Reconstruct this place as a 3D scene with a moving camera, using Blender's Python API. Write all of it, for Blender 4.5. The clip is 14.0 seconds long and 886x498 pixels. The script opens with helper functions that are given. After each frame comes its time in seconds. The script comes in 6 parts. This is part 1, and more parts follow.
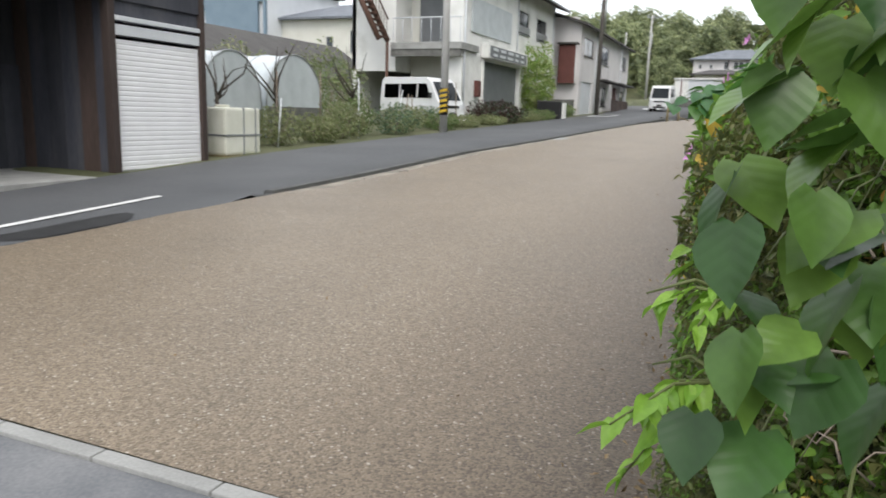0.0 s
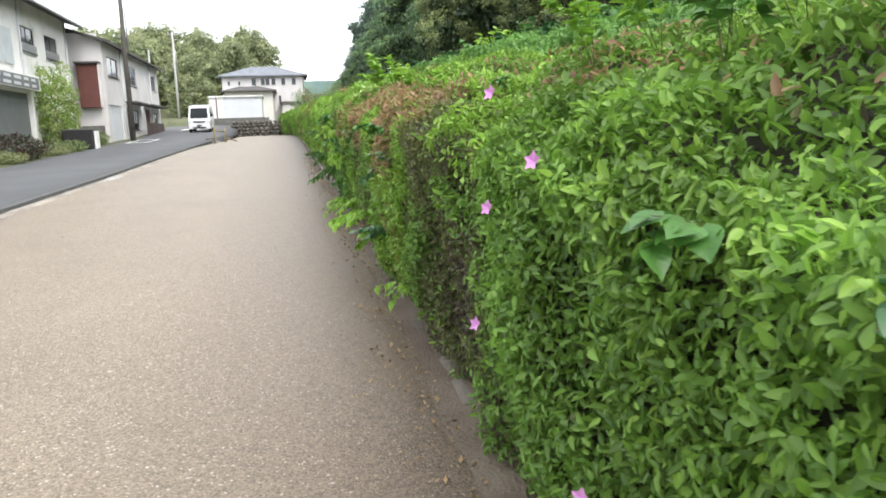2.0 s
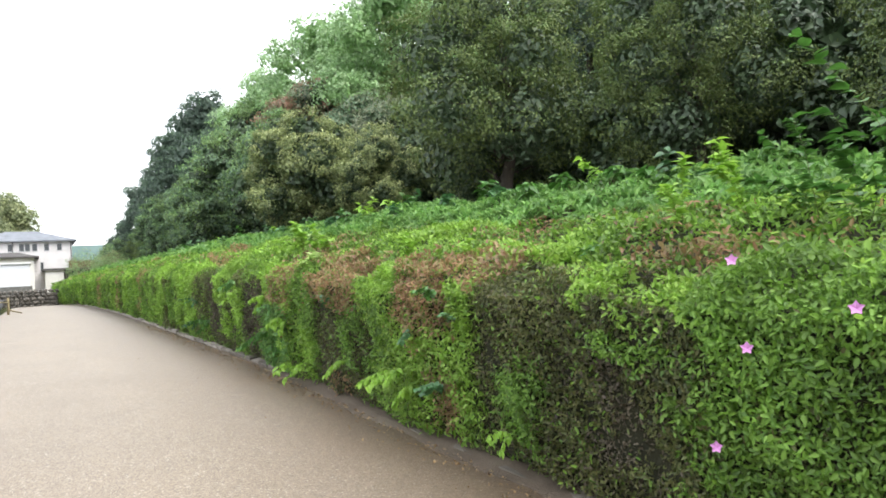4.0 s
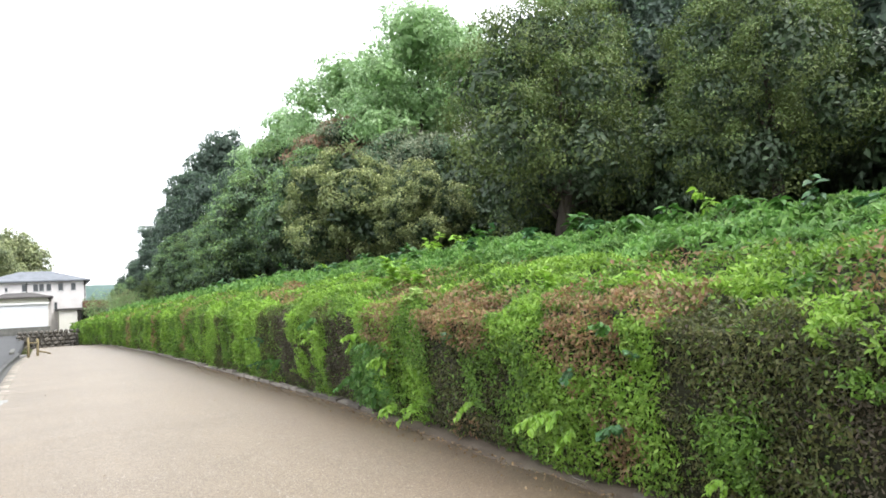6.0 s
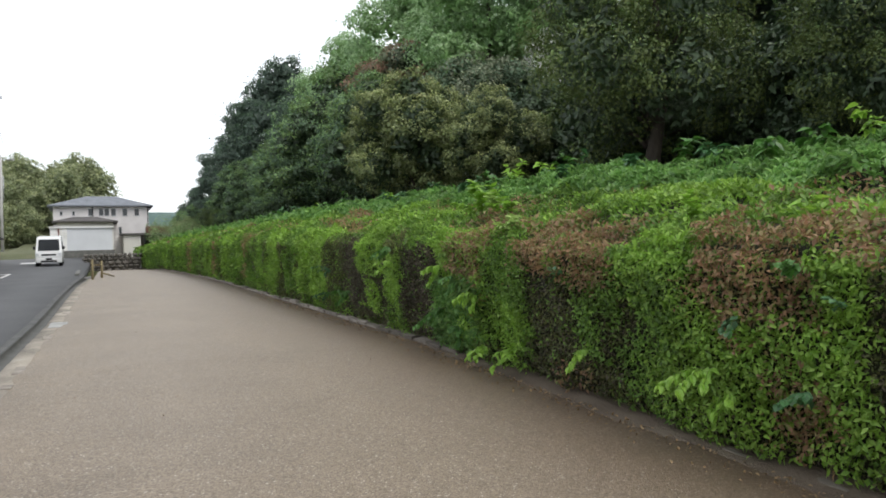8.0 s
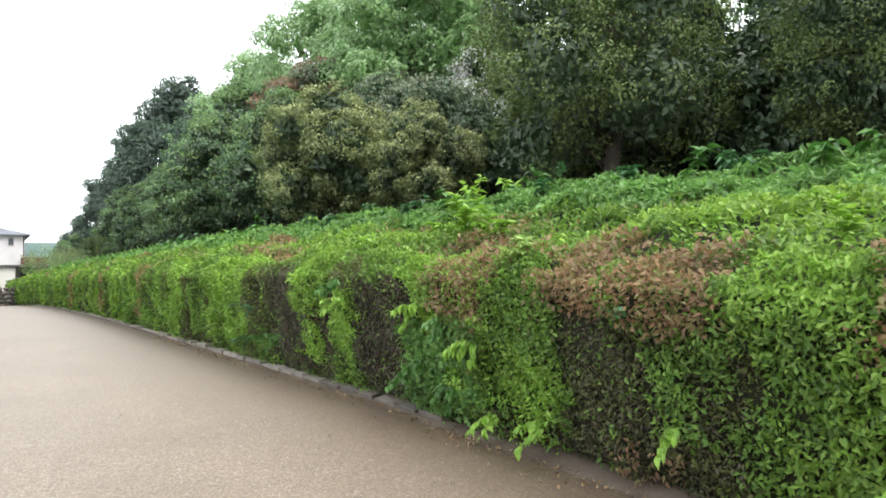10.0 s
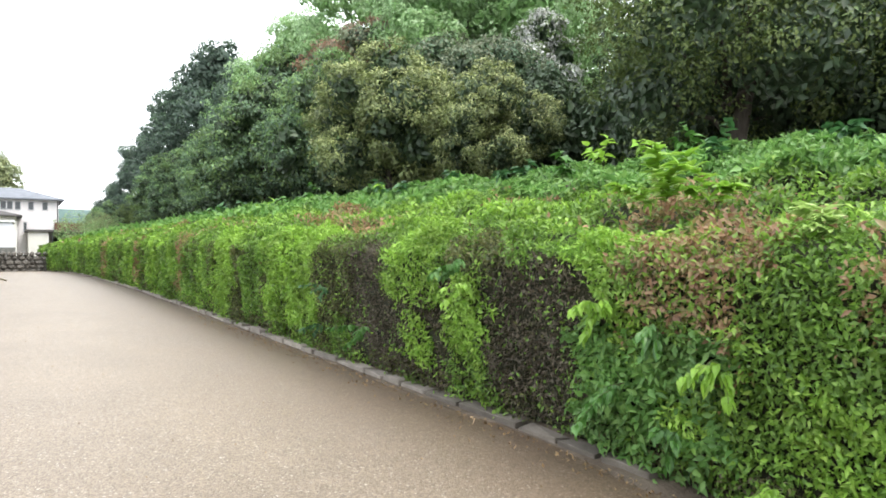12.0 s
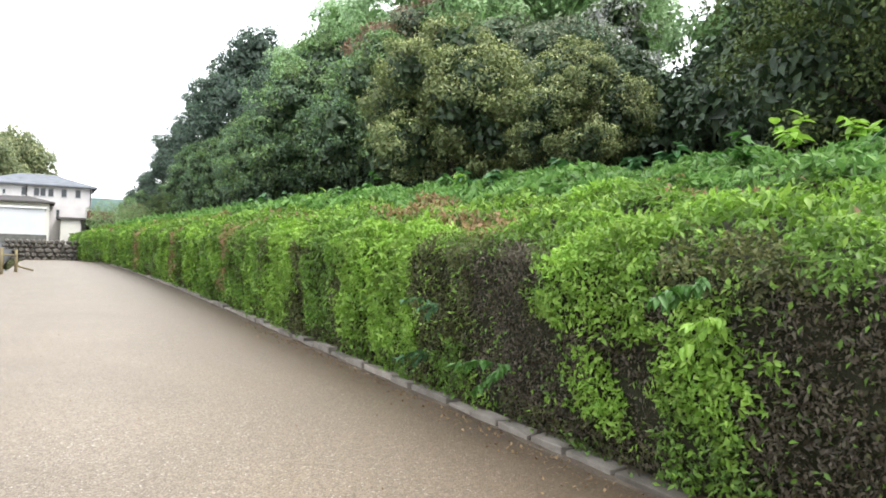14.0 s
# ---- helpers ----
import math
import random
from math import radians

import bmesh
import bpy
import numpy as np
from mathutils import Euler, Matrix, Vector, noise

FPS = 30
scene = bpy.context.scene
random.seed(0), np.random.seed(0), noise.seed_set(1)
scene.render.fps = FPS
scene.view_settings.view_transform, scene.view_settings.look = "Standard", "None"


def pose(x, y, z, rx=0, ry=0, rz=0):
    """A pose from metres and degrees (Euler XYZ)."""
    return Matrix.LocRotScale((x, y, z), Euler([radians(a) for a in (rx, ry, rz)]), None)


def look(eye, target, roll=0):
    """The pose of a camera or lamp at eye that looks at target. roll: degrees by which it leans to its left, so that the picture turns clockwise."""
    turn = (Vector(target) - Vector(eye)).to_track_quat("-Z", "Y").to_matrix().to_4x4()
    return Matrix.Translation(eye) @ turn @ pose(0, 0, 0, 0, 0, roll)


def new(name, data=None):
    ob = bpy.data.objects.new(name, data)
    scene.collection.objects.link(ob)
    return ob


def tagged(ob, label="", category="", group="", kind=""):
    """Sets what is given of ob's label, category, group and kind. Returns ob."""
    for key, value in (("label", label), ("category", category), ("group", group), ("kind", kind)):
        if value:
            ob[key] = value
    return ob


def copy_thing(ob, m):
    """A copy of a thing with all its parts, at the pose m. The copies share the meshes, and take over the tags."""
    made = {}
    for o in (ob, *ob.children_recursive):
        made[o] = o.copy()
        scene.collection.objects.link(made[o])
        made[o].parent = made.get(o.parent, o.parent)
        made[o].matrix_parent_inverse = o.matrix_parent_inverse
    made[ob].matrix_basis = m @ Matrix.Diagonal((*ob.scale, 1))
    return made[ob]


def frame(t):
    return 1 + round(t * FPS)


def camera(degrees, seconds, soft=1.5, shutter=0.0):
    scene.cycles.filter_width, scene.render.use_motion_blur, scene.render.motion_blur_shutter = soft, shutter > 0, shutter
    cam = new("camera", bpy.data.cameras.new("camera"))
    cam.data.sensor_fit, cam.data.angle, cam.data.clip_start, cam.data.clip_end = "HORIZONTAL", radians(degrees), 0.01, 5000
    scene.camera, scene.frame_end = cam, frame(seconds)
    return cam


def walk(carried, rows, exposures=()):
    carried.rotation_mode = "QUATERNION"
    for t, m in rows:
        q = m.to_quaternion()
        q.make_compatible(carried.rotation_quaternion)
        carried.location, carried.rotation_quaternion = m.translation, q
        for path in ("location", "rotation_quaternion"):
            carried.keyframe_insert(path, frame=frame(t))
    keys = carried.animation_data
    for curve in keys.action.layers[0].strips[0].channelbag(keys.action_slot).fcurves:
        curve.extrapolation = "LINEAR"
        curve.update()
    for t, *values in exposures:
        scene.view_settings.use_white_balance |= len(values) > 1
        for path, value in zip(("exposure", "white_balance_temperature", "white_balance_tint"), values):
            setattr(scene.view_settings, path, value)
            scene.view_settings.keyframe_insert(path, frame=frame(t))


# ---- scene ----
cam = camera(63.4, 14.0, soft=1.7, shutter=0.12)
PATH = [
    (0.0, pose(0.000, 0.000, 1.500, 79.40, -1.70, 23.30)),
    (0.5, pose(-0.110, 0.265, 1.555, 76.10, -1.10, 8.90)),
    (1.0, pose(-0.248, 0.546, 1.620, 75.30, -0.50, -1.40)),
    (1.5, pose(-0.554, 1.036, 1.710, 79.30, -0.10, -10.10)),
    (2.0, pose(-0.926, 1.530, 1.815, 80.50, 2.00, -12.40)),
    (2.5, pose(-1.568, 1.583, 1.860, 86.80, 1.70, -17.40)),
    (3.0, pose(-2.159, 1.707, 1.920, 88.70, 2.50, -24.50)),
    (3.5, pose(-2.809, 1.741, 1.935, 90.60, 3.20, -30.20)),
    (6.0, pose(-4.433, 2.958, 2.025, 95.40, 3.90, -30.20)),
    (6.5, pose(-4.468, 3.041, 1.980, 94.10, 3.40, -24.70)),
    (7.0, pose(-4.388, 3.352, 1.950, 92.80, 2.60, -21.90)),
    (7.5, pose(-4.276, 3.856, 1.950, 91.50, 1.60, -19.90)),
    (8.0, pose(-4.271, 4.379, 1.980, 90.60, 1.90, -26.10)),
    (10.5, pose(-3.892, 7.441, 2.085, 92.90, 2.60, -34.00)),
    (11.0, pose(-3.872, 8.085, 2.100, 93.10, 1.50, -32.10)),
    (11.5, pose(-3.710, 8.740, 2.100, 91.40, 1.30, -32.00)),
    (12.0, pose(-3.668, 9.410, 2.130, 91.10, 0.40, -31.90)),
    (12.5, pose(-3.512, 10.079, 2.145, 90.80, 0.10, -31.80)),
    (13.0, pose(-3.532, 10.739, 2.175, 90.50, -0.70, -29.70)),
    (13.5, pose(-3.451, 11.392, 2.205, 90.90, -0.70, -28.70)),
    (14.0, pose(-3.439, 12.017, 2.220, 91.00, -1.30, -29.90)),
]
EXPOSURES = [(0.0, 0.36), (0.5, 0.45), (1.0, 0.8), (1.5, 0.98), (2.0, 1.05), (2.5, 1.0), (3.5, 1.15), (6.0, 1.17), (6.5, 0.75), (7.0, 0.42), (7.5, 0.15), (8.0, 0.15), (10.5, 1.22), (11.5, 1.28), (12.5, 1.25), (14.0, 1.12)]
walk(cam, PATH, EXPOSURES)

# ---------------------------------------------------------------- daylight
SUN_ELEV, SUN_TURN = 52.0, 210.0      # degrees; turn is counted from +y towards -x
world = bpy.data.worlds.new("overcast_sky")
scene.world = world
world.use_nodes = True
wn, wl = world.node_tree.nodes, world.node_tree.links
wn.clear()
sky = wn.new("ShaderNodeTexSky")
sky.sky_type, sky.sun_disc = "NISHITA", False
sky.sun_elevation, sky.sun_rotation = radians(SUN_ELEV), radians(-SUN_TURN)
sky.air_density, sky.dust_density, sky.ozone_density = 1.0, 2.0, 1.0
cloud = wn.new("ShaderNodeMix")            # an even cloud layer over the whole sky
cloud.data_type = "RGBA"
cloud.inputs["Factor"].default_value = 0.8
cloud.inputs["B"].default_value = (8.6, 8.8, 9.0, 1)
back = wn.new("ShaderNodeBackground")
back.inputs["Strength"].default_value = 0.15
wout = wn.new("ShaderNodeOutputWorld")
wl.new(sky.outputs[0], cloud.inputs["A"])
wl.new(cloud.outputs["Result"], back.inputs[0])
wl.new(back.outputs[0], wout.inputs[0])

sun_data = bpy.data.lights.new("sun", "SUN")
sun_data.energy, sun_data.angle, sun_data.color = 1.5, radians(35), (1.0, 0.96, 0.9)
sun = new("sun", sun_data)
a, e = radians(SUN_TURN), radians(SUN_ELEV)
sun.matrix_world = look((-math.sin(a) * math.cos(e) * 60, math.cos(a) * math.cos(e) * 60, math.sin(e) * 60), (0, 0, 0))


# ---------------------------------------------------------------- materials
def material(name, colors, rough=0.8, scale=4.0, fine=60.0, bump=0.2, bump_dist=0.01, metal=0.0, spread=0.25,
             piece=False, stretch=(1, 1, 1), fine_mix=0.35, spec=0.5):
    """Two scales of noise between colours, fine relief; piece: each object a little different."""
    m = bpy.data.materials.new(name)
    m.use_nodes = True
    n, l = m.node_tree.nodes, m.node_tree.links
    b = n["Principled BSDF"]
    co = n.new("ShaderNodeTexCoord")
    mp = n.new("ShaderNodeMapping")
    mp.inputs["Scale"].default_value = stretch
    l.new(co.outputs["Object"], mp.inputs["Vector"])
    big = n.new("ShaderNodeTexNoise")
    big.inputs["Scale"].default_value, big.inputs["Detail"].default_value = scale, 5
    small = n.new("ShaderNodeTexNoise")
    small.inputs["Scale"].default_value, small.inputs["Detail"].default_value = fine, 4
    l.new(mp.outputs[0], big.inputs["Vector"])
    l.new(mp.outputs[0], small.inputs["Vector"])
    mix = n.new("ShaderNodeMix")
    mix.data_type = "FLOAT"
    mix.inputs[0].default_value = fine_mix
    l.new(big.outputs[0], mix.inputs[2])
    l.new(small.outputs[0], mix.inputs[3])
    ramp = n.new("ShaderNodeValToRGB")
    els = ramp.color_ramp.elements
    lo, hi = 0.5 - spread, 0.5 + spread
    for i, c in enumerate(colors):
        p = lo + (hi - lo) * i / max(1, len(colors) - 1)
        el = els[i] if i < 2 else els.new(p)
        el.position, el.color = p, (*c, 1)
    l.new(mix.outputs[0], ramp.inputs[0])
    src = ramp.outputs[0]
    if piece:
        info = n.new("ShaderNodeObjectInfo")
        hsv = n.new("ShaderNodeHueSaturation")
        rng = n.new("ShaderNodeMapRange")
        rng.inputs[3].default_value, rng.inputs[4].default_value = 0.7, 1.2
        l.new(info.outputs["Random"], rng.inputs[0])
        l.new(rng.outputs[0], hsv.inputs["Value"])
        l.new(src, hsv.inputs["Color"])
        src = hsv.outputs[0]
    l.new(src, b.inputs["Base Color"])
    b.inputs["Roughness"].default_value, b.inputs["Metallic"].default_value = rough, metal
    b.inputs["Specular IOR Level"].default_value = spec
    if bump:
        bp = n.new("ShaderNodeBump")
        bp.inputs["Strength"].default_value, bp.inputs["Distance"].default_value = bump, bump_dist
        l.new(small.outputs[0], bp.inputs["Height"])
        l.new(bp.outputs[0], b.inputs["Normal"])
    return m


def leaf_material(name, colors, rough=0.45, through_light=0.42):
    """Foliage: each leaf its own shade, some light passing through."""
    m = bpy.data.materials.new(name)
    m.use_nodes = True
    n, l = m.node_tree.nodes, m.node_tree.links
    b = n["Principled BSDF"]
    geo = n.new("ShaderNodeNewGeometry")
    ramp = n.new("ShaderNodeValToRGB")
    els = ramp.color_ramp.elements
    for i, c in enumerate(colors):
        p = i / max(1, len(colors) - 1)
        el = els[i] if i < 2 else els.new(p)
        el.position, el.color = p, (*c, 1)
    l.new(geo.outputs["Random Per Island"], ramp.inputs[0])
    co = n.new("ShaderNodeTexCoord")
    no = n.new("ShaderNodeTexNoise")
    no.inputs["Scale"].default_value, no.inputs["Detail"].default_value = 1.7, 4
    l.new(co.outputs["Object"], no.inputs["Vector"])
    rng = n.new("ShaderNodeMapRange")
    rng.inputs[1].default_value, rng.inputs[2].default_value = 0.3, 0.7
    rng.inputs[3].default_value, rng.inputs[4].default_value = 0.7, 1.3
    l.new(no.outputs[0], rng.inputs[0])
    hsv = n.new("ShaderNodeHueSaturation")
    l.new(rng.outputs[0], hsv.inputs["Value"])
    l.new(ramp.outputs[0], hsv.inputs["Color"])
    l.new(hsv.outputs[0], b.inputs["Base Color"])
    b.inputs["Roughness"].default_value = rough
    tr = n.new("ShaderNodeBsdfTranslucent")
    l.new(hsv.outputs[0], tr.inputs["Color"])
    mx = n.new("ShaderNodeMixShader")
    mx.inputs[0].default_value = through_light
    l.new(b.outputs[0], mx.inputs[1])
    l.new(tr.outputs[0], mx.inputs[2])
    l.new(mx.outputs[0], n["Material Output"].inputs["Surface"])
    return m


def pebble_material():
    """Washed-gravel paving: small rounded stones, beige, browner along the hedge with its shade painted in."""
    m = bpy.data.materials.new("washed_gravel")
    m.use_nodes = True
    n, l = m.node_tree.nodes, m.node_tree.links
    b = n["Principled BSDF"]
    co = n.new("ShaderNodeTexCoord")
    vo = n.new("ShaderNodeTexVoronoi")
    vo.inputs["Scale"].default_value = 95
    l.new(co.outputs["Object"], vo.inputs["Vector"])
    sep = n.new("ShaderNodeSeparateColor")
    l.new(vo.outputs["Color"], sep.inputs[0])
    ramp = n.new("ShaderNodeValToRGB")
    els = ramp.color_ramp.elements
    els[0].position, els[0].color = 0.0, (0.102, 0.077, 0.052, 1)
    els[1].position, els[1].color = 0.97, (0.268, 0.214, 0.154, 1)
    e2 = els.new(0.5)
    e2.color = (0.192, 0.151, 0.107, 1)
    e3 = els.new(0.993)
    e3.color = (0.46, 0.42, 0.36, 1)
    l.new(sep.outputs[0], ramp.inputs[0])
    # brown border by the hedge, hedge shade painted into it, with an uneven edge
    sp = n.new("ShaderNodeSeparateXYZ")
    l.new(co.outputs["Object"], sp.inputs[0])
    big = n.new("ShaderNodeTexNoise")
    big.inputs["Scale"].default_value, big.inputs["Detail"].default_value = 0.8, 5
    l.new(co.outputs["Object"], big.inputs["Vector"])
    add = n.new("ShaderNodeMath")
    add.operation = "MULTIPLY_ADD"
    add.inputs[1].default_value = 1.6
    l.new(big.outputs[0], add.inputs[0])
    l.new(sp.outputs[0], add.inputs[2])
    brown_shade = n.new("ShaderNodeMapRange")
    brown_shade.inputs[1].default_value, brown_shade.inputs[2].default_value = -1.3, 0.75
    l.new(add.outputs[0], brown_shade.inputs[0])
    dark = n.new("ShaderNodeMix")
    dark.data_type, dark.blend_type = "RGBA", "MULTIPLY"
    dark.inputs["B"].default_value = (0.52, 0.47, 0.43, 1)
    l.new(brown_shade.outputs[0], dark.inputs["Factor"])
    l.new(ramp.outputs[0], dark.inputs["A"])
    stain = n.new("ShaderNodeMapRange")
    stain.inputs[1].default_value, stain.inputs[2].default_value = 0.3, 0.7
    stain.inputs[3].default_value, stain.inputs[4].default_value = 0.88, 1.1
    l.new(big.outputs[0], stain.inputs[0])
    hsv = n.new("ShaderNodeHueSaturation")
    l.new(stain.outputs[0], hsv.inputs["Value"])
    l.new(dark.outputs["Result"], hsv.inputs["Color"])
    l.new(hsv.outputs[0], b.inputs["Base Color"])
    bp = n.new("ShaderNodeBump")
    bp.invert = True
    bp.inputs["Strength"].default_value, bp.inputs["Distance"].default_value = 0.45, 0.005
    l.new(vo.outputs["Distance"], bp.inputs["Height"])
    l.new(bp.outputs[0], b.inputs["Normal"])
    b.inputs["Roughness"].default_value = 0.5
    b.inputs["Specular IOR Level"].default_value = 0.45
    return m


M_PATH = pebble_material()
M_ASPHALT = material("asphalt", [(0.052, 0.055, 0.06), (0.08, 0.083, 0.088), (0.108, 0.11, 0.115)], 0.75, 0.5, 220, 0.5, 0.004, fine_mix=0.4)
M_SOIL = material("leaf_litter_soil", [(0.03, 0.022, 0.014), (0.06, 0.045, 0.03)], 0.95, 3, 40, 0.6, 0.03)
M_GROUND = material("garden_ground", [(0.05, 0.05, 0.025), (0.09, 0.1, 0.045), (0.13, 0.12, 0.07)], 0.95, 0.6, 12, 0.5, 0.05)
M_CONCRETE = material("concrete", [(0.19, 0.19, 0.185), (0.3, 0.3, 0.29), (0.4, 0.4, 0.385)], 0.85, 2.5, 70, 0.35, 0.004)
M_CONCRETE_DARK = material("weathered_concrete", [(0.075, 0.075, 0.07), (0.13, 0.13, 0.12), (0.22, 0.215, 0.2)], 0.9, 3.5, 60, 0.5, 0.006)
M_STONE = material("granite_kerb", [(0.13, 0.11, 0.09), (0.25, 0.22, 0.19), (0.4, 0.365, 0.32)], 0.85, 6, 110, 0.5, 0.004, piece=True)
M_ROCK = material("wall_stone", [(0.06, 0.055, 0.048), (0.13, 0.12, 0.105), (0.22, 0.205, 0.185)], 0.9, 3, 30, 0.6, 0.02, piece=True)
M_WHITE_LINE = material("road_paint", [(0.45, 0.45, 0.44), (0.7, 0.7, 0.69), (0.78, 0.78, 0.77)], 0.7, 5, 90, 0.2, 0.002)
M_BARK = material("bark", [(0.03, 0.025, 0.02), (0.09, 0.075, 0.06)], 0.95, 5, 30, 0.8, 0.03, stretch=(1, 1, 0.2))
M_TWIG = material("twig_bark", [(0.13, 0.1, 0.075), (0.32, 0.27, 0.22)], 0.9, 9, 60, 0.4, 0.003)
# near-black colour that stands in for shade behind the hedge leaves
M_HEDGE_SHADE = material("hedge_inner_shade", [(0.012, 0.014, 0.006), (0.035, 0.035, 0.015)], 1.0, 5, 40, 0.6, 0.03)

LEAVES = {
    "green": leaf_material("azalea_leaf", [(0.08, 0.165, 0.025), (0.145, 0.28, 0.04), (0.215, 0.375, 0.06), (0.11, 0.2, 0.035)]),
    "lime": leaf_material("lime_leaf", [(0.15, 0.29, 0.035), (0.24, 0.42, 0.055), (0.33, 0.5, 0.095)]),
    "dark": leaf_material("dark_leaf", [(0.05, 0.068, 0.02), (0.105, 0.125, 0.038), (0.17, 0.17, 0.06), (0.12, 0.16, 0.045)]),
    "brown": leaf_material("withered_leaf", [(0.055, 0.045, 0.028), (0.1, 0.08, 0.052), (0.18, 0.15, 0.11), (0.08, 0.08, 0.04)]),
    "red": leaf_material("red_leaf", [(0.22, 0.125, 0.07), (0.36, 0.21, 0.12), (0.33, 0.25, 0.115), (0.22, 0.22, 0.08)]),
    "vine": leaf_material("vine_leaf", [(0.09, 0.2, 0.045), (0.15, 0.31, 0.075), (0.22, 0.38, 0.1)]),
    "yellow": leaf_material("yellow_leaf", [(0.5, 0.36, 0.05), (0.6, 0.42, 0.07), (0.45, 0.22, 0.06)]),
}


# ---------------------------------------------------------------- lie of the land
def along(y, ys, zs):
    return np.interp(y, ys, zs)


def path_z(y):
    return along(y, [-100, -30, 0, 4.2, 8.7, 14, 20, 27, 34, 42, 52, 70, 200],
                 [-4.0, -1.6, 0.0, 0.24, 0.48, 0.77, 0.97, 1.2, 1.4, 1.56, 1.73, 1.83, 2.4])


def road_z(y):
    return along(y, [-100, -30, 0, 14, 20, 30, 40, 51, 70, 100, 200], [-4.0, -1.7, -0.12, 0.62, 0.84, 1.2, 1.56, 1.95, 2.85, 4.2, 8])


def path_edge(y):
    return along(y, [-60, 0, 4, 10, 20, 33, 40, 60, 120], [-7.5, -6.3, -6.1, -5.5, -5.05, -4.75, -4.4, -4.0, -1.0])


def road_far(y):
    return along(y, [-60, 0, 10, 40, 50, 62, 80, 120], [-10.4, -9.6, -9.5, -9.3, -9.3, -10.5, -11.5, -12])


def bank_z(x, y):
    """The earth bank behind the hedge's face, rising to the wood."""
    top = along(x, [0.1, 0.4, 1.0, 3.9, 6.0, 30, 60, 200], [0.08, 1.2, 1.55, 2.5, 2.7, 6.0, 14, 26])
    return path_z(y) + top


# ---------------------------------------------------------------- mesh helpers
def mesh_np(name, verts, faces, smooth=False):
    verts, faces = np.asarray(verts, np.float32), np.asarray(faces, np.int32)
    k = faces.shape[1]
    me = bpy.data.meshes.new(name)
    me.vertices.add(len(verts))
    me.vertices.foreach_set("co", verts.ravel())
    me.loops.add(faces.size)
    me.loops.foreach_set("vertex_index", faces.ravel())
    me.polygons.add(len(faces))
    me.polygons.foreach_set("loop_start", np.arange(0, faces.size, k, dtype=np.int32))
    if smooth:
        me.polygons.foreach_set("use_smooth", np.ones(len(faces), bool))
    me.update(calc_edges=True)
    me.validate()
    return me


def part(name, shape, mat, parent=None, label=""):
    """One mesh object from a bmesh or a mesh, under a thing or a part."""
    if isinstance(shape, bmesh.types.BMesh):
        me = bpy.data.meshes.new(name)
        shape.to_mesh(me)
        shape.free()
    else:
        me = shape
    if mat is not None and not me.materials:
        me.materials.append(mat)
    ob = new(name, me)
    if parent is not None:
        ob.parent = parent
    if label:
        ob["label"] = label
    return ob


def thing(name, m, label, category, group="", kind=""):
    ob = new(name)
    ob.empty_display_size = 0.2
    ob.matrix_world = m
    return tagged(ob, label, category, group, kind)


def box(x0, x1, y0, y1, z0, z1, bevel=0.0, bm=None):
    bm = bm or bmesh.new()
    v = [bm.verts.new((x, y, z)) for z in (z0, z1) for y in (y0, y1) for x in (x0, x1)]
    fs = [bm.faces.new([v[i] for i in f]) for f in ((0, 2, 3, 1), (4, 5, 7, 6), (0, 1, 5, 4), (2, 6, 7, 3), (1, 3, 7, 5), (0, 4, 6, 2))]
    if bevel:
        es = list({ed for f in fs for ed in f.edges})
        bmesh.ops.bevel(bm, geom=es, offset=bevel, segments=2, affect="EDGES", profile=0.6)
    return bm


def tube(points, radii, sides=8, bm=None):
    """A round limb or pipe through points, tapering."""
    bm = bm or bmesh.new()
    rings = []
    pts = [Vector(p) for p in points]
    for i, p in enumerate(pts):
        d = (pts[min(i + 1, len(pts) - 1)] - pts[max(i - 1, 0)]).normalized()
        u = d.cross(Vector((0.3, 0.9, 0.11))).normalized()
        w = d.cross(u)
        rings.append([bm.verts.new(p + (u * math.cos(2 * math.pi * k / sides) + w * math.sin(2 * math.pi * k / sides)) * radii[i]) for k in range(sides)])
    for r0, r1 in zip(rings, rings[1:]):
        for k in range(sides):
            f = bm.faces.new((r0[k], r0[(k + 1) % sides], r1[(k + 1) % sides], r1[k]))
            f.smooth = True
    bm.faces.new(rings[0][::-1])
    bm.faces.new(rings[-1])
    return bm


def strip(name, mat, ys, cols, label, category, kind="structure"):
    """A long sheet along y: cols gives (x, z) functions from one side to the other."""
    ys = np.asarray(ys, float)
    verts = np.array([[fx(y), y, fz(y)] for y in ys for fx, fz in cols])
    k = len(cols)
    faces = [(i * k + j, i * k + j + 1, (i + 1) * k + j + 1, (i + 1) * k + j) for i in range(len(ys) - 1) for j in range(k - 1)]
    return tagged(part(name, mesh_np(name, verts, faces), mat), label, category, kind=kind)


# ---------------------------------------------------------------- ground, road, path
def ground_z(x, y):
    left = road_z(y) - 0.03 - 0.04 * np.clip(-x - 12, 0, 10) + 0.05 * np.clip(-x - 60, 0, 200)
    low = np.minimum(path_z(y), road_z(y)) - 0.5
    z = np.where(x < road_far(y) - 0.25, left, low)
    z = np.where(x > 0.12, bank_z(x, y) - 0.06, z)
    far = np.clip((y - 62) / 10, 0, 1)
    mound = 7.0 * np.clip((y - 108) / 35, 0, 1) * np.clip((9 - x) / 6, 0, 1) * np.clip((x + 140) / 60, 0, 1)
    z = z + mound
    return np.where((x > road_far(y) - 0.2) & (x <= 0.12), z * (1 - far) + (path_z(y) + 0.4 + (road_z(y) - path_z(y)) * np.clip((-x) / 5, 0, 1) + mound) * far, z)


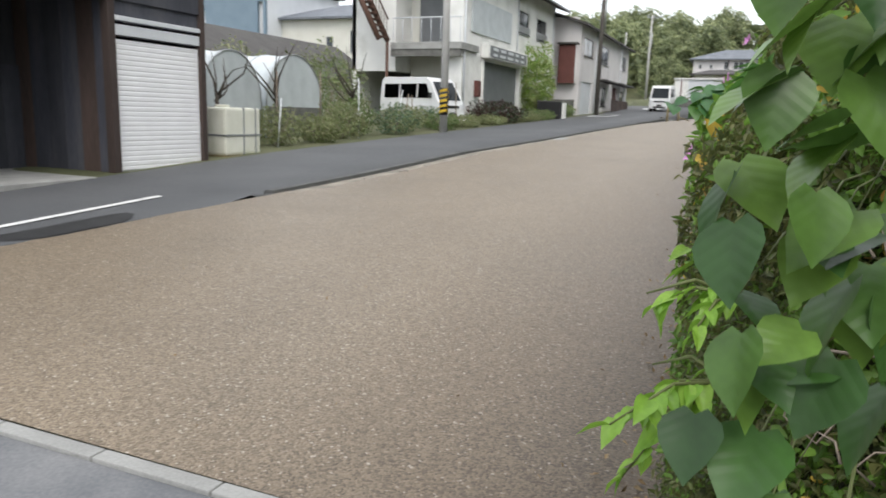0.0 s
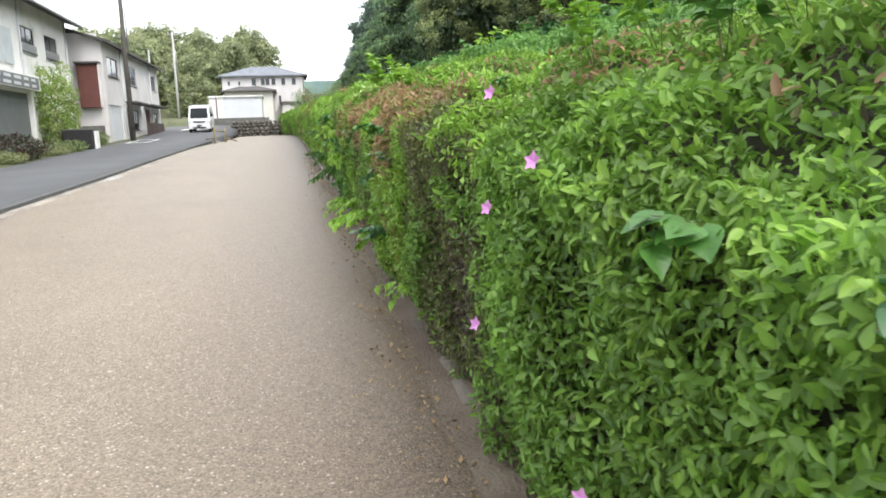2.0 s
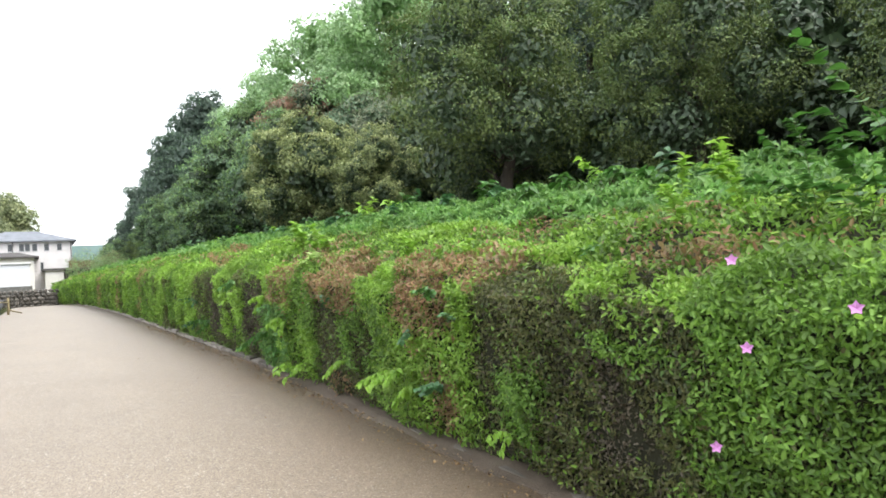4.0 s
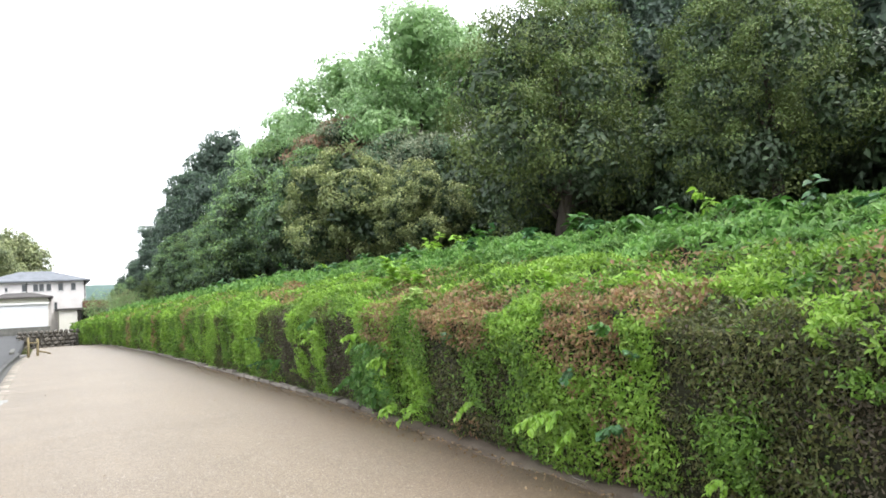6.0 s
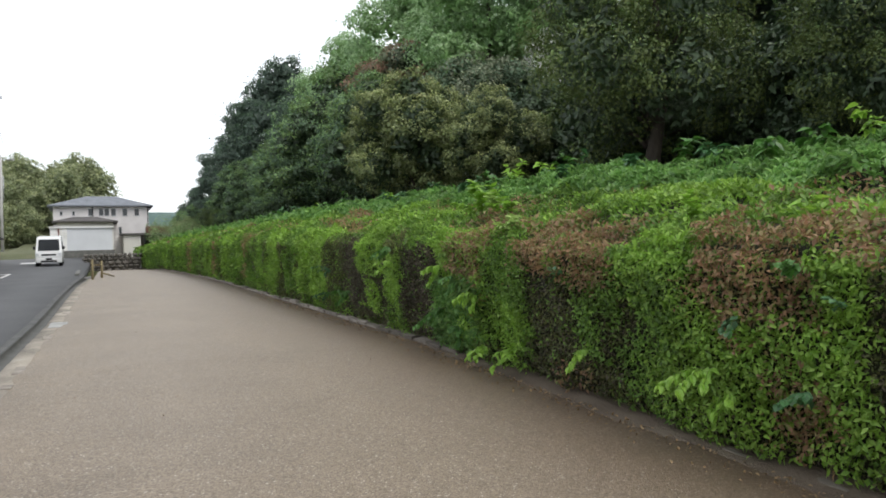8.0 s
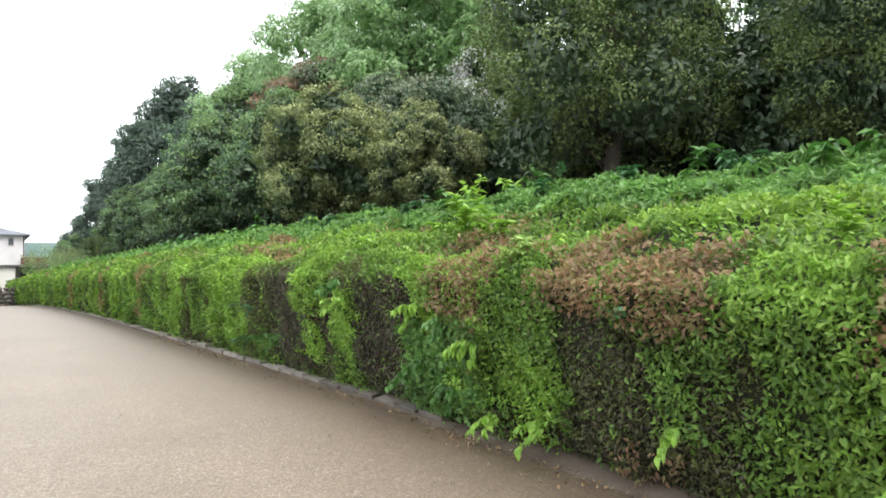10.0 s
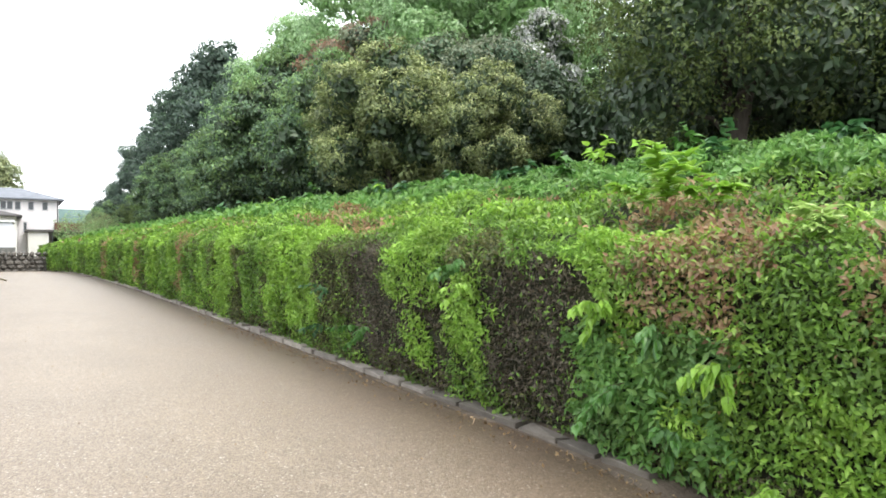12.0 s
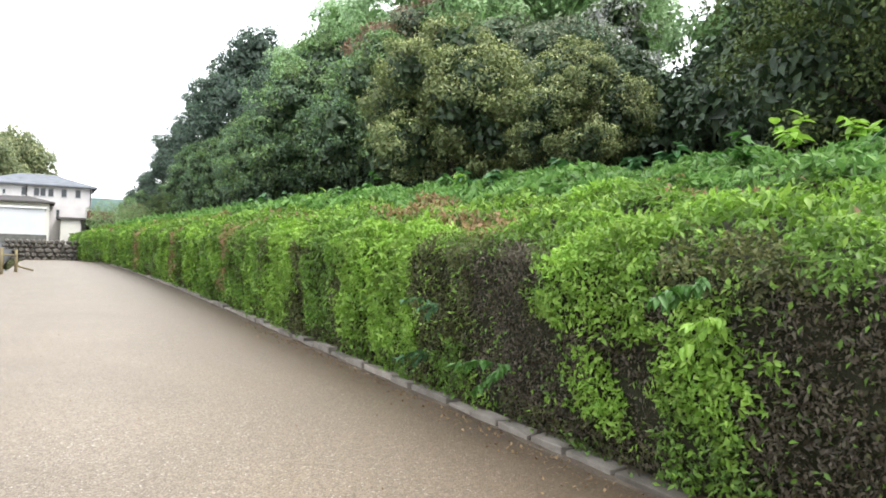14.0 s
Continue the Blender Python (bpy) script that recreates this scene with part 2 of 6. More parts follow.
gx = np.unique(np.concatenate([np.linspace(-1500, -60, 14), np.linspace(-60, -14, 24), np.linspace(-14, 8, 90), np.linspace(8, 60, 27), np.linspace(60, 1500, 14)]))
gy = np.unique(np.concatenate([np.linspace(-1500, -40, 10), np.linspace(-40, 90, 131), np.linspace(90, 300, 22), np.linspace(300, 2500, 10)]))
GX, GY = np.meshgrid(gx, gy)
GZ = ground_z(GX, GY)
nx, ny = len(gx), len(gy)
idx = np.arange(nx * ny).reshape(ny, nx)
quads = np.stack([idx[:-1, :-1], idx[:-1, 1:], idx[1:, 1:], idx[1:, :-1]], -1).reshape(-1, 4)
ground_mesh = mesh_np("ground", np.stack([GX, GY, GZ], -1).reshape(-1, 3), quads, True)
ground_mesh.materials.append(M_GROUND)
ground_mesh.materials.append(M_SOIL)
ground_mesh.polygons.foreach_set("material_index", ((GX[:-1, :-1] > -0.3) & (GX[:-1, :-1] < 70) & (GY[:-1, :-1] < 160)).astype(np.int32).ravel())
tagged(part("ground", ground_mesh, None),
       "uneven weedy earth of gardens and wooded bank", "ground", kind="structure")

ys_all = np.concatenate([np.arange(-40, 2, 2.0), np.arange(2, 62, 0.5)])
ys_road = np.concatenate([np.arange(-60, 0, 4.0), np.arange(0, 109, 1.5)])
kerb_w, ditch_w = 0.17, 0.2
GUTTER_Y = 8.0      # the gutter and its kerb begin here
strip("road", M_ASPHALT, ys_road, [
    (lambda y: road_far(y) - 0.6, lambda y: road_z(y) - 0.04),
    (lambda y: road_far(y), lambda y: road_z(y)),
    (lambda y: 0.5 * road_far(y) + 0.5 * path_edge(y), lambda y: road_z(y) + 0.03),
    (lambda y: path_edge(y) - kerb_w - ditch_w, lambda y: road_z(y)),
    (lambda y: path_edge(y) - kerb_w - ditch_w + 0.01 + max(0.0, min(1.0, (GUTTER_Y - y) / 1.5)) * (kerb_w + ditch_w + 0.3), lambda y: road_z(y) - 0.4 if y >= GUTTER_Y else path_z(y) - 0.008)],
    "dark grey worn asphalt lane", "road")
strip("path", M_PATH, np.arange(1.98, 61, 0.12), [
    (lambda y: path_edge(y) + (0.2 if y > GUTTER_Y else 0.0) + 0.07 * noise.noise((y * 1.1, 0, 0)) + 0.05 * noise.noise((y * 4.3, 5, 0)), lambda y: path_z(y) - 0.03),
    (lambda y: path_edge(y) + (0.29 if y > GUTTER_Y else 0.06) + 0.08 * noise.noise((y * 1.1, 0, 0)) + 0.06 * noise.noise((y * 4.3, 5, 0)), lambda y: path_z(y)),
    (lambda y: path_edge(y) * 0.5, lambda y: path_z(y) + 0.012),
    (lambda y: -1.2, lambda y: path_z(y) + 0.006),
    (lambda y: -0.02, lambda y: path_z(y) - 0.005)],
    "beige washed-gravel footpath, brown and darkened with painted shade beside the hedge", "footpath")

# ---------------------------------------------------------------- foliage
def leaves_mesh(name, P, N, size, mats, rng, width=0.5, droop=0.3, lay=0.6, rich=False, flat=0.0):
    """Many folded leaves at points P with outward normals N; mats: material index of each."""
    n = len(P)
    size = np.broadcast_to(size, (n,))[:, None]
    R = rng.normal(size=(n, 3))
    A = N * (1 - lay) + R * lay * 0.8
    if flat:        # leaves spread like shingles over the surface instead of standing out of it
        U0 = N / (np.linalg.norm(N, axis=1, keepdims=True) + 1e-9)
        T = R - U0 * (R * U0).sum(1, keepdims=True)
        T[:, 2] -= 0.5
        T /= np.linalg.norm(T, axis=1, keepdims=True) + 1e-9
        A = np.where(rng.random((n, 1)) < flat, T + U0 * 0.15, A)
    A[:, 2] -= droop
    A /= np.linalg.norm(A, axis=1, keepdims=True) + 1e-9
    up = N + rng.normal(size=(n, 3)) * 0.45 + np.array([0, 0, 0.35])
    S = np.cross(A, up)
    S /= np.linalg.norm(S, axis=1, keepdims=True) + 1e-9
    U = np.cross(S, A)
    w = size * width * 0.5 * rng.uniform(0.8, 1.2, (n, 1))
    base = P - A * size * 0.3
    tip = P + A * size * 0.7 - U * size * 0.12
    if rich:
        l1, r1 = base + A * size * 0.3 - S * w + U * size * 0.06, base + A * size * 0.3 + S * w + U * size * 0.06
        l2, r2 = base + A * size * 0.68 - S * w * 0.7 + U * size * 0.04, base + A * size * 0.68 + S * w * 0.7 + U * size * 0.04
        l0, r0 = base + A * size * 0.12 - S * w * 0.6 + U * size * 0.04, base + A * size * 0.12 + S * w * 0.6 + U * size * 0.04
        V = np.stack([base, l0, l1, l2, tip, r2, r1, r0], 1).reshape(-1, 3)
        F = (np.arange(n)[:, None, None] * 8 + np.array([[0, 4, 3, 2, 1], [0, 7, 6, 5, 4]])).reshape(-1, 5)
        per = 2
    else:
        mid = base + A * size * 0.42
        V = np.stack([base, mid - S * w + U * size * 0.1, tip, mid + S * w + U * size * 0.1], 1).reshape(-1, 3)
        F = (np.arange(n)[:, None, None] * 4 + np.array([[0, 2, 1], [0, 3, 2]])).reshape(-1, 3)
        per = 2
    me = mesh_np(name, V, F)
    if mats is not None:
        me.polygons.foreach_set("material_index", np.repeat(mats, per).astype(np.int32))
    return me


def wob(P, s, seed):
    """Cheap smooth noise of many points, about -1 to 1."""
    q = P * s
    return (np.sin(q[:, 0] * 1.9 + q[:, 1] * 1.3 + seed) + np.sin(q[:, 1] * 2.3 - q[:, 2] * 1.7 + seed * 2.1)
            + np.sin(q[:, 2] * 2.9 + q[:, 0] * 0.7 - q[:, 1] * 0.9 + seed * 3.7)) / 3


SPECIES = ["green", "lime", "dark", "brown", "red", "vine", "yellow"]
# stretches of the hedge: y from, to; height above the path from, to; species
PATCHES = [
    (0.0, 4.9, 0.0, 3.0, "green"), (0.4, 1.85, 0.0, 3.0, "dark"), (1.35, 1.9, 0.0, 0.9, "green"), (1.6, 1.95, 1.1, 1.45, "yellow"),
    (4.85, 5.9, 0.0, 1.35, "dark"), (5.25, 5.6, 0.3, 1.2, "brown"), (5.0, 5.5, 1.0, 1.5, "green"), (5.0, 7.0, 1.2, 1.75, "dark"), (4.9, 5.3, 1.35, 1.6, "lime"),
    (5.9, 7.1, 0.0, 1.4, "dark"), (5.6, 5.9, 1.4, 1.7, "lime"), (6.3, 6.7, 0.3, 0.9, "green"), (7.1, 7.5, 0.3, 1.7, "lime"),
    (7.5, 8.0, 0.1, 0.75, "red"), (7.6, 8.6, 1.05, 1.6, "red"), (7.5, 8.1, 0.7, 1.05, "lime"), (7.9, 8.3, 0.85, 1.05, "red"), (7.0, 8.0, 1.45, 1.85, "red"),
    (7.4, 7.7, 1.1, 1.35, "lime"), (8.1, 8.7, 0.2, 0.8, "lime"), (8.7, 9.6, 0.5, 1.2, "green"), (8.8, 9.4, 1.2, 1.8, "lime"),
    (9.5, 10.6, 0.0, 1.1, "dark"), (9.7, 10.1, 0.4, 1.2, "green"), (9.6, 10.4, 1.15, 1.75, "red"), (10.0, 10.3, 0.05, 0.3, "red"),
    (10.6, 11.2, 0.0, 1.6, "dark"), (10.6, 11.4, 1.15, 1.9, "red"), (11.1, 11.9, 0.1, 1.2, "green"), (11.2, 11.7, 0.0, 0.8, "lime"), (11.3, 11.8, 1.2, 1.7, "green"),
    (11.9, 13.0, 1.0, 2.0, "red"), (12.0, 12.4, 0.7, 0.95, "red"), (12.1, 13.3, 0.1, 0.9, "vine"), (12.2, 12.7, 0.25, 0.6, "lime"), (12.9, 13.5, 0.95, 1.8, "lime"),
    (13.35, 14.6, 0.0, 1.4, "brown"), (14.6, 15.2, 0.5, 1.3, "lime"), (14.4, 15.4, 1.25, 1.6, "dark"), (15.2, 15.55, 0.0, 1.2, "brown"),
    (15.5, 16.4, 0.95, 1.75, "lime"), (15.5, 16.6, 0.0, 0.95, "brown"), (15.7, 16.1, 0.3, 0.7, "lime"), (16.5, 17.6, 0.1, 1.5, "brown"),
    (17.6, 18.6, 0.0, 1.65, "dark"), (17.7, 18.2, 0.0, 0.5, "green"), (18.6, 20.6, 0.25, 1.8, "lime"), (20.6, 21.0, 0.0, 1.2, "dark"), (21.0, 22.0, 0.2, 1.7, "green"),
    (22.0, 22.6, 0.0, 1.5, "dark"), (22.6, 23.8, 0.2, 1.8, "lime"), (24.0, 24.4, 0.0, 1.5, "dark"), (26.5, 27.3, 0.3, 1.6, "red"), (28, 29, 0.1, 1.7, "green"),
    (30, 31, 0.1, 1.6, "lime"), (32.5, 33.5, 0.3, 1.6, "red"), (36, 37, 0.2, 1.6, "dark"), (40, 41.5, 0.2, 1.6, "red"),
]
hedge_x = lambda y: along(y, [0, 0.72, 0.9, 1.2, 3.5, 5, 9, 12, 45, 52, 60, 66], [0.3, 0.12, -0.02, -0.06, -0.06, -0.03, -0.04, -0.01, -0.01, -0.2, -1.0, -1.2])
edge_x = lambda y: along(y, [0, 45, 52, 60, 66], [-0.02, -0.02, -0.2, -1.0, -1.2])
FACE_H, BACK_X, BACK_H = 1.55, 3.9, 2.62


def hedge_points(y0, y1, density, rng, s0=0.0, s1=6.2):
    """Points on the hedge: up the face, round the shoulder, then up the sloping top."""
    n = int((y1 - y0) * (s1 - s0) * density)
    y = rng.uniform(y0, y1, n)
    s = rng.uniform(s0, s1, n)
    k = np.array([0, 0.25, FACE_H - 0.2, FACE_H + 0.1, FACE_H + 4.2, FACE_H + 4.7])
    x = np.interp(s, k, [0.06, 0.01, 0.0, 0.16, BACK_X, BACK_X + 0.4])
    h = np.interp(s, k, [0.05, 0.27, FACE_H - 0.15, FACE_H, BACK_H, BACK_H - 0.1])
    nxv = np.interp(s, k, [-1, -1, -0.95, -0.45, -0.25, 0.1])
    nzv = np.interp(s, k, [-0.2, 0.1, 0.25, 0.9, 0.95, 1.0])
    P = np.stack([hedge_x(y) + x, y, path_z(y) + h], 1)
    N = np.stack([nxv, np.zeros(n), nzv], 1)
    lump = 0.07 * wob(P, 2.4, 1.0) + 0.05 * wob(P, 6.0, 2.0) + (s > FACE_H) * (0.09 * wob(P, 3.5, 4.0) + 0.1 * wob(P, 1.3, 6.0))
    P += N * (lump + rng.uniform(-0.09, 0.035, n))[:, None]
    P[:, 0] = np.maximum(P[:, 0], hedge_x(y) - np.where(y < 3, 0.09, 0.16))
    return P, N, s, h


def species_of(P, h, s, rng):
    n = len(P)
    base = wob(P, 0.9, 5.0) + 0.6 * wob(P, 3.3, 7.0) + rng.normal(size=n) * 0.25
    sp = np.where(base > 0.42, 1, np.where(base < -0.5, 2, 0))
    wy = P[:, 1] + 0.2 * wob(P, 3.0, 9.0) + 0.14 * wob(P, 9.0, 3.0) + rng.normal(size=n) * 0.04
    wh = h + 0.16 * wob(P, 3.6, 11.0) + 0.08 * wob(P, 9.0, 13.0) + rng.normal(size=n) * 0.04
    for y0, y1, h0, h1, name in PATCHES:
        hit = (wy > y0) & (wy < y1) & (wh > h0) & (wh < h1) & (s < FACE_H + (0.85 if name == 'red' else 0.55)) & (rng.random(n) < (0.2 if name == "yellow" else 0.7 if name == "red" else 0.94 if y0 > 2 else 0.85))
        sp = np.where(hit, SPECIES.index(name), sp)
    for y0, y1, h0, h1, share in ((4.95, 7.1, 0.05, 1.75, 0.18), (9.5, 11.2, 0.0, 1.2, 0.4), (17.6, 18.6, 0.0, 1.2, 0.2)):
        hit = (wy > y0) & (wy < y1) & (wh > h0) & (wh < h1) & (s < FACE_H) & (sp == 2) & (rng.random(n) < share)
        sp = np.where(hit, 3, sp)
    top = (s > FACE_H + 0.5) & (sp != 4)
    tone = wob(P, 1.1, 21.0) + rng.normal(size=n) * 0.3
    sp = np.where(top & (s < FACE_H + 2.2), np.where(tone > 0.35, 1, np.where(tone < -0.75, 4, np.where(tone < -0.55, 3, 0))), sp)
    sp = np.where(top & (s >= FACE_H + 2.2), np.where(tone > -0.6, 5, 3), sp)
    far = P[:, 1] > 24
    sp = np.where(far & (rng.random(n) < 0.25), 0, sp)
    low = (h < 0.28) & (rng.random(n) < 0.5)
    return np.where(low, np.where(rng.random(n) < 0.5, 2, 3), sp)


def limb_path(p0, p1, bend, rng, n=5):
    out = []
    side = rng.normal(size=3) * bend
    for i in range(n):
        t = i / (n - 1)
        out.append(np.array(p0) * (1 - t) + np.array(p1) * t + side * math.sin(math.pi * t) + rng.normal(size=3) * bend * 0.15)
    return out


def build_hedge():
    hedge = thing("hedge", pose(0, 0, 0), "long clipped azalea hedge with lime, red and withered patches on a stone edging", "hedge", kind="stuff")
    rng = np.random.default_rng(5)
    # near-black sheet behind the leaves; its colour stands in for the shade there
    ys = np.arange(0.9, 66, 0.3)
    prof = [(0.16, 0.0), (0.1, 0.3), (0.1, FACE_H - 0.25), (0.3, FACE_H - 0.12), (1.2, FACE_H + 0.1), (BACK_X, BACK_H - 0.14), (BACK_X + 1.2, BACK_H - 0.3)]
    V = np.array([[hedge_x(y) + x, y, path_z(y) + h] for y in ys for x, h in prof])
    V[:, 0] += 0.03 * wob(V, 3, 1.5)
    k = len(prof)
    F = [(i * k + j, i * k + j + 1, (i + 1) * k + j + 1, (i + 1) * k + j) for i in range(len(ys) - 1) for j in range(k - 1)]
    part("inside", mesh_np("inside", V, F, True), M_HEDGE_SHADE, hedge, "near-black sheet standing in for shade behind the leaves")
    # the same near-black stand-in for shade closes the hedge end
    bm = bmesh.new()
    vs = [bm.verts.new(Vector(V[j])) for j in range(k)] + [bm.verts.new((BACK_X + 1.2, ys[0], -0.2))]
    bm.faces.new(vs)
    part("inside", bm, M_HEDGE_SHADE, hedge, "near-black sheet standing in for shade at the hedge end")
    # y from, to; leaf length; layers on the face; layers on the top
    runs = [(0.75, 1.3, 0.015, 2.8, 1.8), (1.3, 1.8, 0.028, 2.6, 1.8), (1.8, 3.2, 0.044, 2.8, 1.8), (3.2, 7.0, 0.045, 2.7, 1.7), (7.0, 12.0, 0.05, 2.5, 1.7), (12.0, 19.0, 0.05, 2.5, 1.7),
            (19.0, 28.0, 0.07, 2.6, 1.7), (28.0, 42.0, 0.12, 2.6, 1.6), (42.0, 66.0, 0.17, 2.4, 1.5)]
    for y0, y1, size, lf, lt in runs:
        area = 0.25 * size * size
        Pa, Na, sa, ha = hedge_points(y0, y1, lf / area, rng, 0.0, FACE_H + 0.3)
        big = size * 1.45
        Pb, Nb, sb, hb = hedge_points(y0, y1, lt / (0.25 * big * big), rng, FACE_H + 0.3, 6.2)
        sp = np.concatenate([species_of(Pa, ha, sa, rng), species_of(Pb, hb, sb, rng)])
        P, N = np.concatenate([Pa, Pb]), np.concatenate([Na, Nb])
        if y0 > 3:      # strong young growth stands proud of the withered stretches
            P += N * (np.array([0.01, 0.04, -0.03, -0.05, 0.035, 0.05, 0.0])[sp] * rng.uniform(0.3, 1.3, len(P)))[:, None]
        sz = np.concatenate([np.full(len(Pa), size), np.full(len(Pb), big)]) * rng.uniform(0.6, 1.35, len(P))
        sz *= np.array([1.0, 1.05, 0.85, 0.75, 1.05, 1.5, 1.1])[sp]
        me = leaves_mesh("foliage", P, N, sz, sp, rng, 0.44, 0.1 if y0 < 5 else 0.2, 0.55, rich=y0 < 7, flat=0.4)
        for s in SPECIES:
            me.materials.append(LEAVES[s])
        tagged(part("foliage", me, None, hedge), kind="stuff")
    # the cut end towards the forecourt
    n = 40000
    x, h = 0.05 + 2.2 * rng.random(n) ** 1.5, rng.uniform(0.0, 1.62, n)
    P = np.stack([x, 0.78 + 0.07 * wob(np.stack([x, x, h], 1), 4, 2.0) + rng.uniform(-0.05, 0.16, n) - 0.06 * (x > 0.3), h], 1)
    N = np.tile(np.array([-0.15, -1.0, 0.25]), (n, 1))
    tone = wob(P, 3.0, 4.0) + rng.normal(size=n) * 0.35
    sp = np.where(tone > 0.0, 0, np.where(tone < -0.7, 3, 2))
    sp = np.where(rng.random(n) < 0.05, 6, sp)
    me = leaves_mesh("foliage", P, N, 0.0175 * rng.uniform(0.5, 1.5, n), sp, rng, 0.5, 0.15, 0.7, rich=True)
    for s in SPECIES:
        me.materials.append(LEAVES[s])
    tagged(part("foliage", me, None, hedge), kind="stuff")
    # bare twigs that show at the end and low on the face
    for i in range(295):
        if i < 235:
            p = np.array([0.07 + 0.75 * rng.random() ** 1.3, rng.uniform(0.66, 0.73), rng.uniform(0.5, 1.62)])
            q = p + np.array([rng.normal() * 0.08 + 0.03, rng.normal() * 0.02, rng.normal() * 0.13])
        else:
            y = rng.uniform(1.0, 19.0)
            p = np.array([float(hedge_x(y)) + rng.uniform(-0.02, 0.08), y, float(path_z(y)) + rng.uniform(0.05, 0.5)])
            q = p + np.array([rng.normal() * 0.05, rng.normal() * 0.15, rng.uniform(0.05, 0.35)])
        part("twig", tube(limb_path(p, q, 0.03, rng, 4), [0.0015, 0.0012, 0.0009, 0.0004], 5), M_TWIG, hedge)
    return hedge


hedge = build_hedge()


def crown_width(u):
    """How wide a crown is at the share u of its height."""
    return math.sqrt(max(0.0, 1 - (1.75 * (u - 0.42)) ** 2)) if u > 0.42 else 1 - 1.1 * (0.42 - u) ** 2


def tree(name, height, crown_r, base_h, leaf, count, mats, label, seed, at, lobes=12, lobe=0.42, tuft=0.17, trunk_r=0.2, category="tree", lean=0.0, loose=0.3, inner=None):
    """A tapered trunk with limbs, each carrying a lobe of leafy tufts; inner leaves, mostly darker, put crown shade
    into colour.
    """
    rng = np.random.default_rng(seed)
    t = thing(name, at, label, category, "trees of the wood")
    top = height * 0.84
    main = limb_path((0, 0, -0.4), (lean, 0, top), 0.04 * crown_r, rng, 7)
    part("trunk", tube(main, [trunk_r * (1 - 0.8 * i / 6) * (1.25 if i == 0 else 1) for i in range(7)], 9), M_BARK, t)
    C, R = [], []
    for i in range(lobes):
        u = (i + rng.uniform(0.1, 0.9)) / lobes
        r = crown_r * lobe * rng.uniform(0.75, 1.2)
        a = i * 2.4 + rng.uniform(-0.5, 0.5)
        out = max(0.0, crown_width(u) * crown_r * rng.uniform(0.88, 1.1) - r * 0.8)
        z = base_h + r * 0.55 + u * (height - base_h - r * 1.35)
        C.append((lean * u + math.cos(a) * out, math.sin(a) * out, z))
        R.append(r)
        if i % 5 == 2:
            C.append((lean * u + math.cos(a + 2.6) * out * 0.25, math.sin(a + 2.6) * out * 0.25, z))
            R.append(r * 1.1)
    C, R = np.array(C), np.array(R)
    for i in range(min(len(C), 10)):
        h0 = min(max(base_h * 0.5, C[i, 2] * rng.uniform(0.4, 0.7)), top * 0.8)
        bl = limb_path((lean * h0 / top, 0, h0), tuple(C[i]), 0.06 * crown_r, rng)
        part("limb", tube(bl, [trunk_r * k for k in (0.34, 0.26, 0.19, 0.12, 0.05)], 6), M_BARK, t)
    # tufts over each lobe, leaving out those buried in another lobe
    per = int(5.5 * (lobe * 1.0 / tuft) ** 2 * 0.62) + 4
    which = np.repeat(np.arange(len(C)), per)
    D = rng.normal(size=(len(which), 3))
    D[:, 2] += 0.25
    D /= np.linalg.norm(D, axis=1, keepdims=True)
    T = C[which] + D * (R[which] * rng.uniform(0.8, 1.0, len(which)))[:, None] * np.array([1, 1, 0.85])
    gap = np.linalg.norm(T[:, None, :] - C[None], axis=2) / R[None]
    gap[np.arange(len(which)), which] = 9
    keep = gap.min(1) > 0.8
    T, D, which = T[keep], D[keep], which[keep]
    tr = crown_r * tuft * rng.uniform(0.65, 1.3, len(T)) * (R[which] / (crown_r * lobe)) ** 0.5
    n_in = int(count * 0.16)
    n = count - n_in
    pick = rng.choice(len(T), size=n, p=tr ** 2 / (tr ** 2).sum())
    d = rng.normal(size=(n, 3)) + D[pick] * 0.7 + np.array([0, 0, 0.35])
    d /= np.linalg.norm(d, axis=1, keepdims=True)
    rad = (1.0 - 0.55 * rng.random(n) ** 1.6) * tr[pick]
    stray = rng.random(n) < 0.12
    rad = np.where(stray, rad * rng.uniform(1.0, 1.0 + loose * 2, n), rad)
    P = T[pick] + d * rad[:, None] * np.array([1.1, 1.1, 0.75])
    N = d + np.array([0, 0, 0.5])
    tone = rng.random(len(T))[pick] * 0.7 + rng.random(len(C))[which][pick] * 0.5 + rng.normal(size=n) * 0.15
    sp = np.where(tone > 0.62, 1 % len(mats), 0)
    # upward leaves take the third, mostly paler material: top light put into colour
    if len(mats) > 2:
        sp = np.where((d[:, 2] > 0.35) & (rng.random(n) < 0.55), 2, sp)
    # larger filler leaves within the lobes, dark by default to imitate shade by colour
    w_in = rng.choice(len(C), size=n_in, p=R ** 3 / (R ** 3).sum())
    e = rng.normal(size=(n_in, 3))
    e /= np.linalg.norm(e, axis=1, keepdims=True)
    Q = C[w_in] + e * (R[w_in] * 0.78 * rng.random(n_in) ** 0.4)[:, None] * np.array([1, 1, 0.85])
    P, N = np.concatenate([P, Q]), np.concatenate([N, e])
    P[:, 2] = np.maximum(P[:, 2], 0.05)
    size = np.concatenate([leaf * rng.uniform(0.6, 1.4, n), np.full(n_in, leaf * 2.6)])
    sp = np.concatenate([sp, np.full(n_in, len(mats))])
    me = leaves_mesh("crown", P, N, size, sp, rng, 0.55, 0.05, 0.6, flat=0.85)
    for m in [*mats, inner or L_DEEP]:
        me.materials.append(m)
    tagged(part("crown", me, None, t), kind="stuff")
    return t


